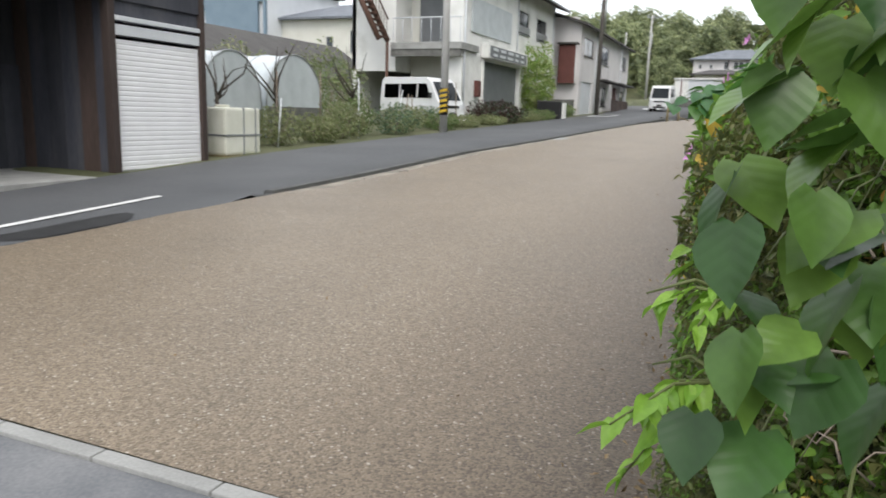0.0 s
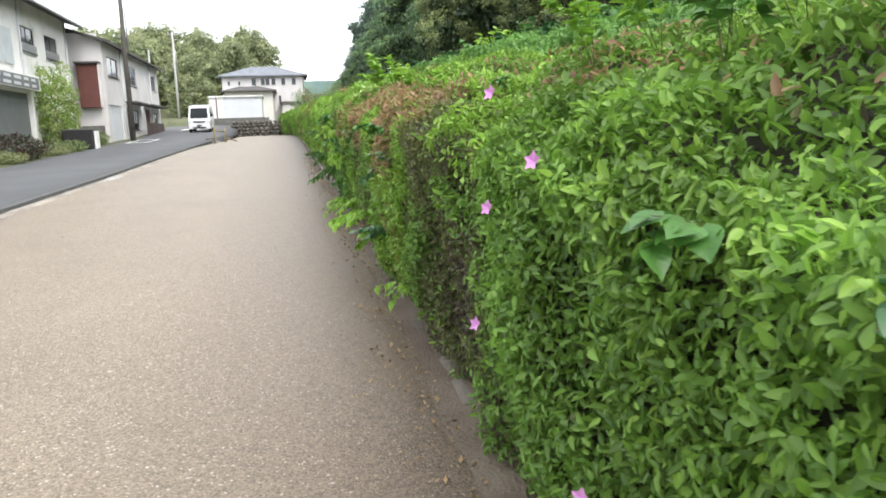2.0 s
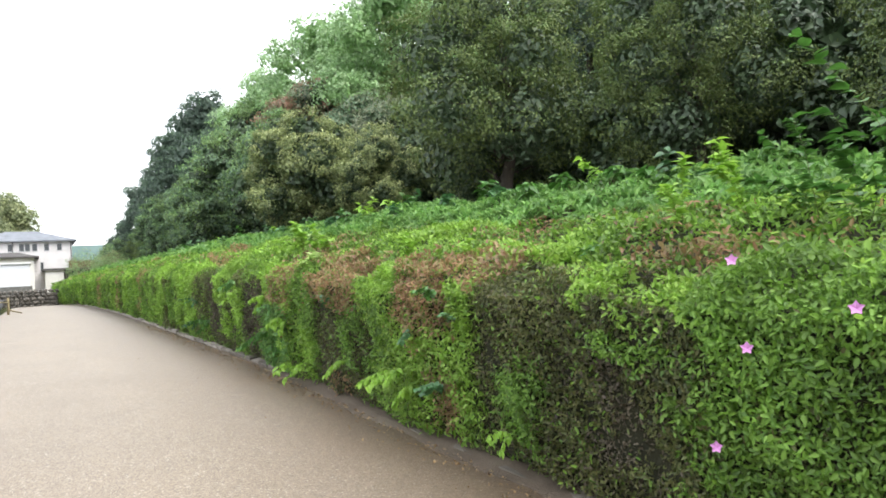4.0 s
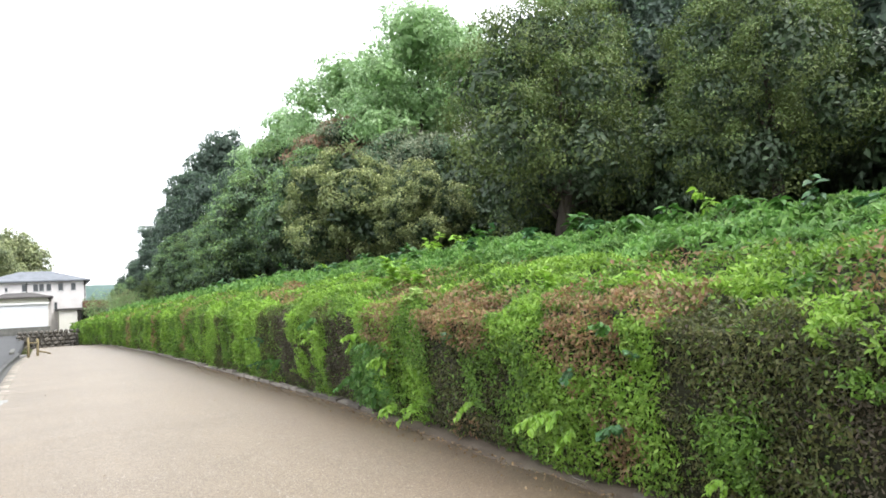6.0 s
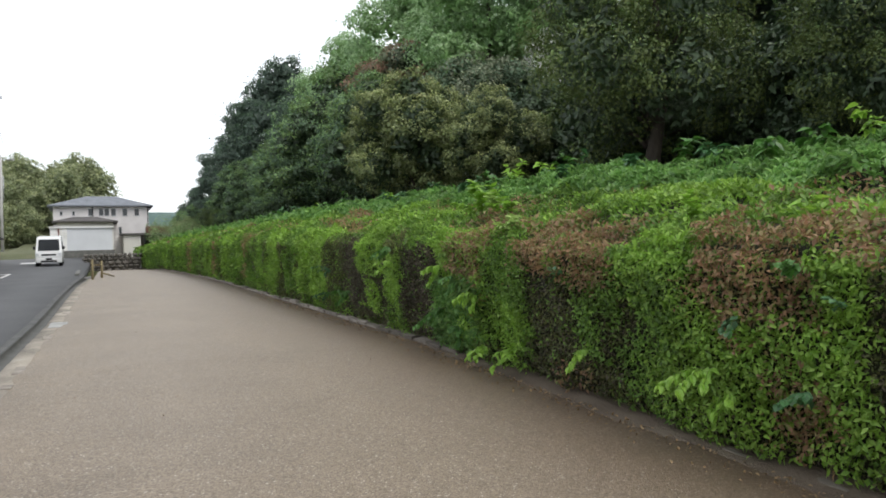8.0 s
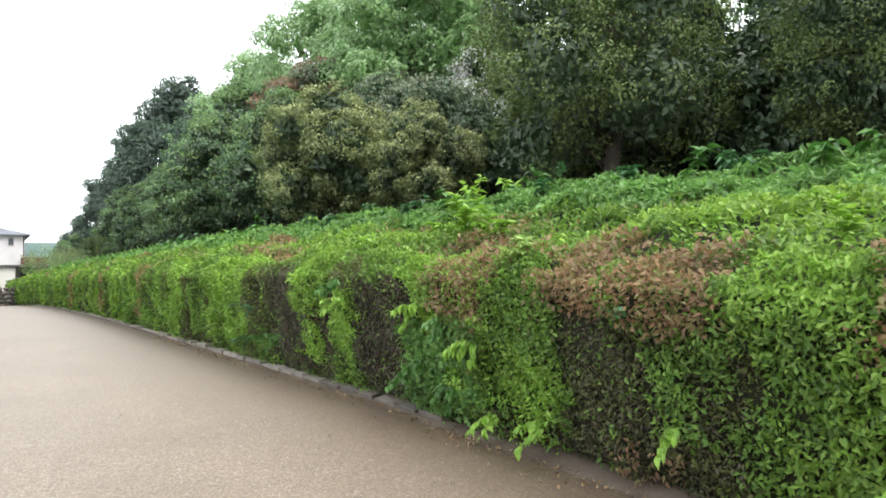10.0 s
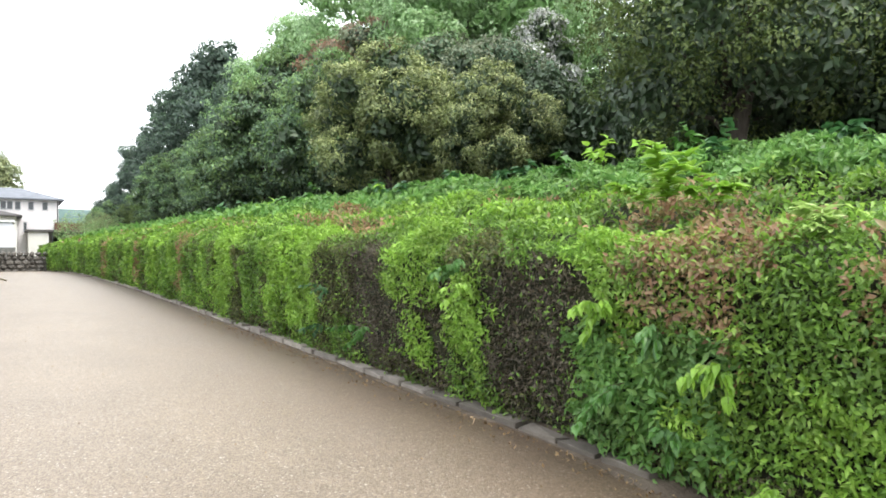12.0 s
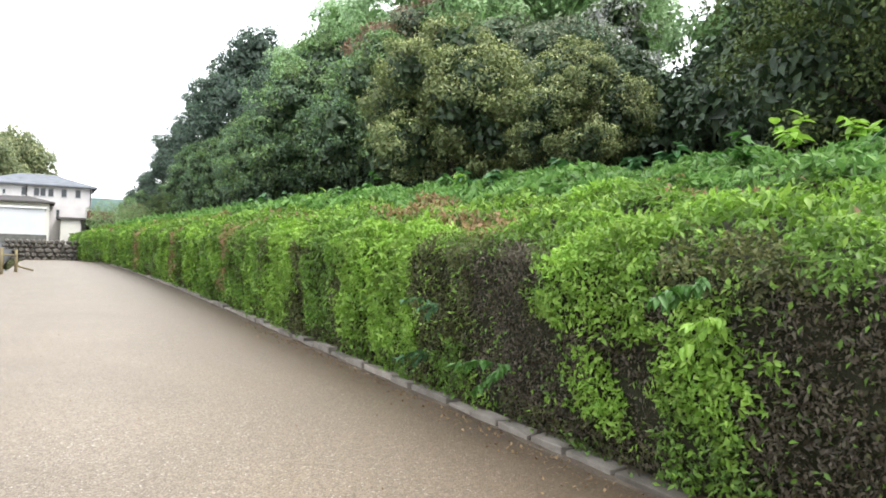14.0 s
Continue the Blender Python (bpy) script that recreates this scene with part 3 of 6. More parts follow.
# dark leaf; within crowns its colour stands in for shade
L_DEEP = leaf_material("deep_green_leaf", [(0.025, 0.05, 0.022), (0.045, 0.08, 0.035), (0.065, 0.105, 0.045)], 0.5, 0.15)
L_SHADY = leaf_material("shady_green_leaf", [(0.07, 0.105, 0.025), (0.105, 0.15, 0.035), (0.14, 0.185, 0.05)], 0.6, 0.25)
L_MID = leaf_material("mid_green_leaf", [(0.095, 0.155, 0.045), (0.135, 0.215, 0.065), (0.18, 0.265, 0.09)], 0.5, 0.28)
L_BRIGHT = leaf_material("bright_green_leaf", [(0.15, 0.27, 0.1), (0.22, 0.37, 0.14), (0.29, 0.45, 0.19)], 0.5, 0.38)
L_PALE = leaf_material("pale_green_leaf", [(0.26, 0.4, 0.2), (0.36, 0.52, 0.28), (0.46, 0.6, 0.36)], 0.5, 0.55)
L_OLIVE = leaf_material("olive_leaf", [(0.11, 0.145, 0.05), (0.16, 0.205, 0.07), (0.21, 0.255, 0.095)], 0.5, 0.22)
# lit copy of the olive leaf for the crown tops
L_OLIVE_TOPLIT = leaf_material("toplit_olive_leaf", [(0.27, 0.33, 0.125), (0.37, 0.42, 0.17), (0.45, 0.48, 0.22)], 0.5, 0.25)
L_GREY = leaf_material("grey_green_leaf", [(0.13, 0.165, 0.095), (0.19, 0.225, 0.135), (0.25, 0.28, 0.18)], 0.5, 0.25)
# greyed, pale leaves of the hillside trees: distance haze put into the colour
L_HILL = leaf_material("haze_tinted_leaf", [(0.15, 0.19, 0.1), (0.21, 0.255, 0.13), (0.26, 0.29, 0.16)])
L_HILL_PALE = leaf_material("haze_tinted_pale_leaf", [(0.28, 0.33, 0.16), (0.38, 0.42, 0.21), (0.43, 0.45, 0.26)])
L_BLUE = leaf_material("bluish_leaf", [(0.075, 0.135, 0.075), (0.11, 0.185, 0.105), (0.15, 0.235, 0.14)], 0.5, 0.28)
L_CONIFER = leaf_material("blue_dark_leaf", [(0.05, 0.085, 0.06), (0.075, 0.115, 0.088), (0.105, 0.15, 0.115)], 0.55, 0.25)
L_BLOSSOM = leaf_material("white_blossom", [(0.5, 0.51, 0.5), (0.72, 0.72, 0.7), (0.24, 0.28, 0.2)], 0.6, 0.2)
L_RUST = leaf_material("rust_leaf", [(0.24, 0.12, 0.09), (0.32, 0.19, 0.13), (0.17, 0.17, 0.09)], 0.5, 0.3)


def bank_pose(x, y, turn=0.0, s=1.0):
    return Matrix.Translation((x, y, float(bank_z(x, y)) - 0.15)) @ Matrix.Rotation(radians(turn), 4, "Z") @ Matrix.Diagonal((s, s, s, 1))


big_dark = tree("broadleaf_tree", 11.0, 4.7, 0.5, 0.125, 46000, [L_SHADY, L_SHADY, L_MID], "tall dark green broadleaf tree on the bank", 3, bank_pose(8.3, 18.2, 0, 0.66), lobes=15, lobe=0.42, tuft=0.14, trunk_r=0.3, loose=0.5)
olive = tree("olive_green_tree", 5.2, 2.5, 0.5, 0.105, 30000, [L_OLIVE, L_OLIVE, L_OLIVE_TOPLIT], "rounded olive green evergreen shrub tree on the bank", 8, bank_pose(6.9, 29.6, 30, 1.0), lobes=13, lobe=0.42, tuft=0.15, trunk_r=0.12)
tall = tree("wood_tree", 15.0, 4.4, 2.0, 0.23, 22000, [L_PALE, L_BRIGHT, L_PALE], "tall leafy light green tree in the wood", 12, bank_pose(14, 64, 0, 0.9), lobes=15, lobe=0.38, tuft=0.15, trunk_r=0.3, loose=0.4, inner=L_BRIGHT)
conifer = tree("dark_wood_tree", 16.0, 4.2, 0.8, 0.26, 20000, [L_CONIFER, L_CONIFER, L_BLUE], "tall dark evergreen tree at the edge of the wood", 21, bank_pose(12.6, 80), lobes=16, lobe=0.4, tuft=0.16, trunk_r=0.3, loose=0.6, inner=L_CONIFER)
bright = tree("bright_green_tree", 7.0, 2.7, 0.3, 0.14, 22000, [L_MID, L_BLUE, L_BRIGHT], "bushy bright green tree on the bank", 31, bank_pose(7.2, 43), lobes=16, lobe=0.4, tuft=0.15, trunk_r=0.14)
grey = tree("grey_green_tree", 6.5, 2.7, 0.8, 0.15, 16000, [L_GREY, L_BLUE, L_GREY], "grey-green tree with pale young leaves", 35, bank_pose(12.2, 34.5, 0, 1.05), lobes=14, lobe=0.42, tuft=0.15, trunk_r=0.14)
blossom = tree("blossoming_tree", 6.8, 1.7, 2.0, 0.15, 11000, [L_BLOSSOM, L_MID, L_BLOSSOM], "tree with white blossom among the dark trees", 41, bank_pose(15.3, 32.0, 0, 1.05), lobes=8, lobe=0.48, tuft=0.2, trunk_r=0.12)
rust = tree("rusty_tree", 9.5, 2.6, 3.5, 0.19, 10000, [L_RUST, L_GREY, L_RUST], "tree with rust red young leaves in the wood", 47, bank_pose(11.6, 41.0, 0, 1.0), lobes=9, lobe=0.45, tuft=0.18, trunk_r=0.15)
# filler bushes; their dark leaves put the shade between the trunks into colour
under = tree("undergrowth_bush", 3.6, 2.4, 0.1, 0.2, 8000, [L_DEEP, L_DEEP], "evergreen undergrowth bush below the trees, shade put into its dark leaves", 53, bank_pose(11.5, 15), lobes=9, lobe=0.5, tuft=0.22, trunk_r=0.06, category="bush")
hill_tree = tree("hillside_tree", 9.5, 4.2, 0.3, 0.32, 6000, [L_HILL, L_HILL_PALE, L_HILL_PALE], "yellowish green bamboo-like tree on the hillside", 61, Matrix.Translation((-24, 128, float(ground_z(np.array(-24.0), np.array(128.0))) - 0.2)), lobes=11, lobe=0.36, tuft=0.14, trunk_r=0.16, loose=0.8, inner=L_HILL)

# more of the wood: which tree, x, y, turn, size
WOOD = [
    (big_dark, 9.2, 12.2, 70, 0.72), (big_dark, 9.2, 6.0, 200, 0.75), (big_dark, 9.0, -0.5, 140, 0.75), (conifer, 17.0, 23.5, 120, 0.8), (conifer, 15.5, 15, 310, 0.75), (big_dark, 15.5, 6, 10, 1.1), (conifer, 13.4, 21.8, 250, 0.5),
    (olive, 8.5, 26.2, 100, 0.74),
    (bright, 8.5, 38, 100, 1.0), (bright, 6.6, 47.5, 220, 0.8), (bright, 10.5, 48, 10, 1.4), (bright, 7.6, 53, 280, 0.8), (bright, 9.2, 60, 30, 1.0),
    (grey, 11.8, 30.6, 120, 0.85),
    (tall, 15, 37, 40, 1.1), (tall, 14, 45, 100, 1.08), (tall, 13, 53, 200, 1.0), (tall, 20, 40, 10, 1.1), (tall, 21, 28, 80, 1.15),
    (tall, 21, 52, 130, 1.1), (tall, 22, 18, 130, 1.15), (tall, 23, 62, 230, 1.1), (tall, 22, 7, 60, 1.1), (tall, 30, 34, 60, 1.15), (tall, 30, 22, 160, 1.15), (tall, 30, 48, 250, 1.15),
    (conifer, 12.3, 70, 60, 0.98), (conifer, 11, 62, 140, 0.66), (bright, 8.2, 66, 80, 0.9), (bright, 8.6, 73, 180, 1.0), (conifer, 12.3, 91, 200, 0.98), (conifer, 12, 103, 300, 0.85), (conifer, 12, 116, 20, 0.7), (conifer, 12, 130, 90, 0.6), (conifer, 11.5, 146, 10, 0.5), (conifer, 19, 76, 90, 1.0), (conifer, 20, 96, 190, 1.0),
    (big_dark, 8.6, 67, 160, 0.55), (big_dark, 9, 75, 190, 0.6), (big_dark, 9, 84, 290, 0.6), (big_dark, 9, 96, 20, 0.6), (bright, 9, 110, 20, 0.8), (bright, 9, 124, 20, 0.8),
    *[(under, 12.0 + 1.5 * (k % 2), -2 + 3.0 * k, 50 * k, 0.9 + 0.1 * (k % 3)) for k in range(12)], *[(under, 17.0 + 2 * (k % 2), -2 + 3.6 * k, 70 * k, 1.2) for k in range(12)],
    *[(under, 10.5, 36 + 4.0 * k, 40 * k, 0.9) for k in range(8)], (under, 10.4, 20.8, 30, 0.7), (under, 10.4, 14.6, 200, 0.7), (under, 10.6, 6.8, 100, 0.75),
    (big_dark, 22, -3, 20, 1.3), (tall, 10, -5, 20, 0.9), (tall, 16, -10, 20, 1.0),
]
for kind_of, x, y, turn, s in WOOD:
    copy_thing(kind_of, bank_pose(x, y, turn, s))
# the wooded hill beyond the houses
rh = random.Random(4)
HILL = [(x, 112) for x in range(-40, -11, 4)] + [(x, y) for y in (120, 131, 143) for x in np.arange(-58, -5, 3.3)]
for x, y in HILL:
    x, y = x + rh.uniform(-2.5, 2.5), y + rh.uniform(-4, 4)
    z = float(ground_z(np.array(x), np.array(y))) - 0.2
    s = rh.uniform(0.6, 1.1) * (0.7 if y < 116 else 1)
    copy_thing(hill_tree, Matrix.Translation((x, y, z)) @ Matrix.Rotation(rh.uniform(0, 6.28), 4, "Z") @ Matrix.Diagonal((s, s, s, 1)))

# the blue-green tint carries the haze over the far hills
M_FAR_HILL = material("haze_tinted_wood", [(0.10, 0.16, 0.15), (0.15, 0.22, 0.21), (0.2, 0.27, 0.26)], 1.0, 0.02, 0.12, 0, spread=0.2)
hv, nh = [], 60
for i in range(nh):
    t = i / (nh - 1)
    x = -700 + 1500 * t
    hv += [(x, 900, -20), (x, 900 + 40 * math.sin(t * 9), 76 + 16 * math.sin(t * 6.1 + 1.2) + 5 * noise.noise((t * 14, 0, 0))), (x, 1200, 30)]
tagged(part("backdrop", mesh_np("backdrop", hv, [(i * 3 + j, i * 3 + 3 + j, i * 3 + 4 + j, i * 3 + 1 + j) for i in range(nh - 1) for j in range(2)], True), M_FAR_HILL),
       "far wooded hills with haze put into their blue-green colour", "hills", kind="structure")


# ---------------------------------------------------------------- plants that stand out of the hedge
def heart_leaf_mesh(name, length, fold=0.18, round_base=True):
    """A broad heart-shaped leaf with a folded midrib, drooping tip and thickness of relief."""
    rows = [(0.0, 0.16 if round_base else 0.02), (0.12, 0.40), (0.3, 0.46), (0.5, 0.40), (0.7, 0.27), (0.87, 0.11), (1.0, 0.0)]
    V, F = [], []
    for u, w in rows:
        back = -0.1 if (round_base and u == 0) else 0
        sag = -0.22 * u * u
        for k in (-1, -0.5, 0, 0.5, 1):
            V.append(((k * w) * length, (u + back * abs(k)) * length, (sag + fold * abs(k) * w - 0.03 * math.sin(u * 22) * abs(k) * w) * length))
    for i in range(len(rows) - 1):
        for j in range(4):
            F.append((i * 5 + j, i * 5 + j + 1, i * 5 + 6 + j, i * 5 + 5 + j))
    return mesh_np(name, V, F, True)


M_BIGLEAF = leaf_material("broad_leaf", [(0.06, 0.17, 0.03), (0.09, 0.22, 0.04)], 0.4, 0.3)
M_YOUNGLEAF = leaf_material("young_leaf", [(0.22, 0.42, 0.05), (0.3, 0.5, 0.07)], 0.4, 0.4)
M_PALELEAF = leaf_material("pale_leaf", [(0.3, 0.45, 0.12), (0.42, 0.56, 0.2)], 0.4, 0.35)
M_DARKLEAF = leaf_material("dark_broad_leaf", [(0.04, 0.12, 0.04), (0.07, 0.18, 0.06)], 0.4, 0.25)
M_VINE = leaf_material("vine_broad_leaf", [(0.028, 0.075, 0.018), (0.05, 0.125, 0.026), (0.08, 0.165, 0.033), (0.17, 0.29, 0.05)], 0.38, 0.3)
M_STEM = material("green_stem", [(0.08, 0.1, 0.03), (0.13, 0.15, 0.05)], 0.7, 8, 60, 0.1)
for m in (M_BIGLEAF, M_YOUNGLEAF, M_PALELEAF, M_DARKLEAF, M_VINE):
    n = m.node_tree.nodes
    info = n.new("ShaderNodeObjectInfo")
    ramp = next(k for k in n if k.type == "VALTORGB")
    m.node_tree.links.new(info.outputs["Random"], ramp.inputs[0])

def veins(m):
    """Side veins and a pale midrib on a broad leaf."""
    n, l = m.node_tree.nodes, m.node_tree.links
    co = n.new("ShaderNodeTexCoord")
    sp = n.new("ShaderNodeSeparateXYZ")
    l.new(co.outputs["Object"], sp.inputs[0])
    ab = n.new("ShaderNodeMath")
    ab.operation = "ABSOLUTE"
    l.new(sp.outputs[0], ab.inputs[0])
    md = n.new("ShaderNodeMath")
    md.operation = "MULTIPLY_ADD"
    md.inputs[1].default_value = -0.75
    l.new(ab.outputs[0], md.inputs[0])
    l.new(sp.outputs[1], md.inputs[2])
    sc = n.new("ShaderNodeMath")
    sc.operation = "MULTIPLY"
    sc.inputs[1].default_value = 34
    l.new(md.outputs[0], sc.inputs[0])
    si = n.new("ShaderNodeMath")
    si.operation = "SINE"
    l.new(sc.outputs[0], si.inputs[0])
    bp = n.new("ShaderNodeBump")
    bp.inputs["Strength"].default_value, bp.inputs["Distance"].default_value = 0.05, 0.006
    l.new(si.outputs[0], bp.inputs["Height"])
    l.new(bp.outputs[0], n["Principled BSDF"].inputs["Normal"])


for m in (M_BIGLEAF, M_YOUNGLEAF, M_PALELEAF, M_DARKLEAF, M_VINE):
    veins(m)
HEART = heart_leaf_mesh("leaf", 1.0)
LANCE = heart_leaf_mesh("leaf", 1.0, 0.25, False)
for v in LANCE.vertices:
    v.co.x *= 0.62
rp = random.Random(11)


def sprig(name, at, out, reach, count, leaf, mesh, mat, label, droop=0.5, category="shrub"):
    """A shoot that pokes out of the hedge: a few stems with paired leaves."""
    t = thing(name, Matrix.Translation(at), label, category, "shoots in the hedge")
    per = max(4, count // 3)
    made = 0
    out = Vector(out).normalized()
    while made < count:
        end = (out + Vector((rp.uniform(-0.5, 0.5), rp.uniform(-0.7, 0.7), rp.uniform(-0.4, 0.5)))) * reach * rp.uniform(0.6, 1.0)
        end.z -= droop * reach * 0.5
        mid = end * 0.5 + Vector((0, 0, 0.15 * reach))
        part("stem", tube([(0, 0, 0), mid, end], [0.0024, 0.002, 0.001], 5), M_STEM, t)
        for k in range(per):
            if made >= count:
                break
            u = 0.25 + 0.75 * k / (per - 1)
            p = (mid * (2 * u) if u < 0.5 else mid * (2 - 2 * u) + end * (2 * u - 1))
            d = end.normalized() * 0.5 + Vector((rp.uniform(-0.8, 0.8), rp.uniform(-0.8, 0.8), -droop * rp.uniform(0.3, 1.2)))
            q = d.to_track_quat("Y", "Z") @ Euler((0, rp.uniform(-0.5, 0.5), 0)).to_quaternion()
            s = leaf * rp.uniform(0.65, 1.15)
            ob = new("leaf", mesh)
            if not ob.data.materials:
                ob.data.materials.append(mat)
            ob.material_slots[0].link = "OBJECT"
            ob.material_slots[0].material = mat
            ob.parent = t
            ob.matrix_basis = Matrix.LocRotScale(p, q, (s, s, s))
            made += 1
    return t


def on_hedge(y, h, out=0.0):
    return (float(hedge_x(y)) - out, y, float(path_z(y)) + h)


def on_top(y, k):
    """A place on the hedge's sloping top, k from 0 at the front to 1 at the back."""
    return (0.16 + (BACK_X - 0.16) * k, y, float(path_z(y)) + FACE_H + (BACK_H - FACE_H) * k + 0.03)


# broad-leaved vine hanging over the end of the hedge
vine = thing("broad_leaved_vine", Matrix.Translation((0.12, 0.62, 1.0)), "vine with broad heart-shaped green leaves over the hedge end", "vine")
for i in range(84):
    x, z = rp.uniform(-0.015, 0.1), rp.uniform(1.2, 1.64)
    y = 0.33 + 0.05 * rp.random() + 0.8 * max(0, x - 0.02)
    d = Vector((rp.uniform(-0.9, 0.5), -0.45, rp.uniform(-0.9, -0.1)))
    q = d.to_track_quat("Y", "Z") @ Euler((rp.uniform(-0.3, 0.3), rp.uniform(-0.5, 0.5), 0)).to_quaternion()
    s = rp.uniform(0.028, 0.05)
    ob = new("leaf", HEART)
    if not HEART.materials:
        HEART.materials.append(M_BIGLEAF)
    ob.material_slots[0].link = "OBJECT"
    ob.material_slots[0].material = M_VINE
    ob.parent = vine
    ob.matrix_basis = Matrix.LocRotScale(Vector((x, y, z)) - Vector((0.12, 0.62, 1.0)), q, (s, s, s))
    if i % 4 == 0:
        p = Vector((x, y, z)) - Vector((0.12, 0.62, 1.0))
        part("stalk", tube([p, p + Vector((0.02, 0.08, 0.02)), p + Vector((0.08, 0.42, 0.01))], [0.0006, 0.0007, 0.0008], 5), M_STEM, vine)


YL = "young bright green drooping shoot in the hedge"
sprig("shoot", (0.0, 0.76, 1.33), (-0.6, -0.5, -0.1), 0.1, 34, 0.03, LANCE, M_YOUNGLEAF, "bright young shoot with pointed leaves at the hedge end")
sprig("shoot", (0.0, 0.76, 1.24), (-0.7, -0.5, -0.1), 0.12, 40, 0.034, LANCE, M_YOUNGLEAF, "bright young shoot with pointed leaves at the hedge end")
sprig("shoot", (0.14, 0.8, 0.85), (-0.3, -0.6, 0.1), 0.15, 24, 0.045, LANCE, M_YOUNGLEAF, "bright young shoot low at the hedge end")
sprig("shoot", (-0.01, 1.0, 1.33), (-0.8, -0.3, 0.0), 0.06, 12, 0.045, LANCE, M_YOUNGLEAF, "bright young shoot with broad pointed leaves by the hedge end")
BLADE = heart_leaf_mesh("leaf", 1.0, 0.3, False)
for v in BLADE.vertices:
    v.co.x *= 0.2
for y, h, leaf in ((1.3, 1.5, 0.06), (1.6, 1.5, 0.08), (1.8, 1.2, 0.09), (1.75, 1.5, 0.1)):
    sprig("grass_tuft", (0.02, y, float(path_z(y)) + h), (-1, -0.2, 0.3), 0.05, 4, leaf, BLADE, M_BIGLEAF, "long green grass blades growing out of the hedge", 0.3, "grass")
# y, height, reach, leaves, leaf length, which leaf, shade, droop
SHOOTS = [
    (2.86, 1.42, 0.12, 6, 0.13, HEART, M_BIGLEAF, 0.5), (2.3, 1.45, 0.12, 6, 0.1, HEART, M_DARKLEAF, 0.3), (6.55, 0.35, 0.22, 20, 0.09, LANCE, M_YOUNGLEAF, 0.7),
    (8.35, 0.62, 0.35, 46, 0.13, LANCE, M_YOUNGLEAF, 0.9), (8.2, 0.42, 0.3, 26, 0.12, LANCE, M_YOUNGLEAF, 0.9), (7.55, 0.55, 0.26, 24, 0.1, HEART, M_DARKLEAF, 0.5),
    (7.6, 1.4, 0.25, 18, 0.1, HEART, M_BIGLEAF, 0.4), (7.3, 1.15, 0.2, 10, 0.08, HEART, M_DARKLEAF, 0.3), (8.1, 1.0, 0.22, 14, 0.09, HEART, M_DARKLEAF, 0.4),
    (9.9, 0.5, 0.3, 22, 0.11, LANCE, M_YOUNGLEAF, 0.8), (10.3, 1.2, 0.2, 9, 0.09, HEART, M_DARKLEAF, 0.3), (11.1, 0.3, 0.3, 30, 0.11, LANCE, M_YOUNGLEAF, 0.8),
    (11.75, 0.25, 0.32, 26, 0.12, LANCE, M_YOUNGLEAF, 0.6), (12.1, 0.85, 0.34, 26, 0.15, LANCE, M_YOUNGLEAF, 1.0), (12.9, 0.6, 0.36, 34, 0.14, LANCE, M_BIGLEAF, 1.0),
    (13.1, 1.1, 0.35, 30, 0.14, LANCE, M_YOUNGLEAF, 1.0), (12.5, 0.35, 0.3, 26, 0.13, LANCE, M_BIGLEAF, 0.9), (12.6, 1.0, 0.3, 24, 0.12, LANCE, M_BIGLEAF, 0.9),
    (14.85, 1.32, 0.32, 30, 0.13, LANCE, M_BIGLEAF, 0.9), (14.7, 1.12, 0.28, 18, 0.12, LANCE, M_YOUNGLEAF, 0.8), (16.75, 0.52, 0.34, 34, 0.13, LANCE, M_BIGLEAF, 0.9),
    (18.1, 0.4, 0.3, 26, 0.11, LANCE, M_DARKLEAF, 0.6), (17.9, 0.9, 0.3, 22, 0.11, LANCE, M_DARKLEAF, 0.6),
]
for y, h, reach, n_leaf, leaf, mesh, mat, droop in SHOOTS:
    shade = {M_YOUNGLEAF: YL, M_BIGLEAF: "green leafy shoot hanging out of the hedge", M_DARKLEAF: "dark green broad-leaved seedling in the hedge"}[mat]
    sprig("shoot", on_hedge(y, h, 0.05 if y > 6 else 0.02), (-1, 0, 0.2), reach, int(n_leaf * 2.3), leaf * 0.66, mesh, mat, shade, droop)
# y, depth of the top, height of the plant, leaves, leaf, mesh, shade
TOPS = [(11.6, 0.02, 0.25, 34, 0.13, LANCE, M_PALELEAF), (11.9, 0.06, 0.2, 16, 0.12, LANCE, M_PALELEAF), (13.2, 0.14, 0.5, 70, 0.17, LANCE, M_YOUNGLEAF), (12.9, 0.2, 0.45, 50, 0.17, LANCE, M_YOUNGLEAF), (13.5, 0.24, 0.4, 40, 0.17, LANCE, M_PALELEAF),
        (5.6, 0.12, 0.5, 44, 0.12, LANCE, M_YOUNGLEAF), (5.1, 0.16, 0.6, 60, 0.12, LANCE, M_YOUNGLEAF), (4.7, 0.2, 0.6, 50, 0.12, LANCE, M_BIGLEAF), (4.2, 0.1, 0.55, 36, 0.12, HEART, M_BIGLEAF), (3.8, 0.12, 0.65, 32, 0.13, HEART, M_BIGLEAF), (3.3, 0.12, 0.6, 40, 0.1, LANCE, M_BIGLEAF), (2.9, 0.1, 0.55, 36, 0.1, HEART, M_BIGLEAF), (2.5, 0.12, 0.55, 36, 0.1, LANCE, M_YOUNGLEAF),
        (3.4, 0.2, 0.4, 26, 0.12, HEART, M_DARKLEAF), (6.2, 0.1, 0.2, 14, 0.1, LANCE, M_BIGLEAF), (9.0, 0.05, 0.3, 30, 0.13, LANCE, M_YOUNGLEAF), (7.9, 0.1, 0.2, 18, 0.12, LANCE, M_YOUNGLEAF)]
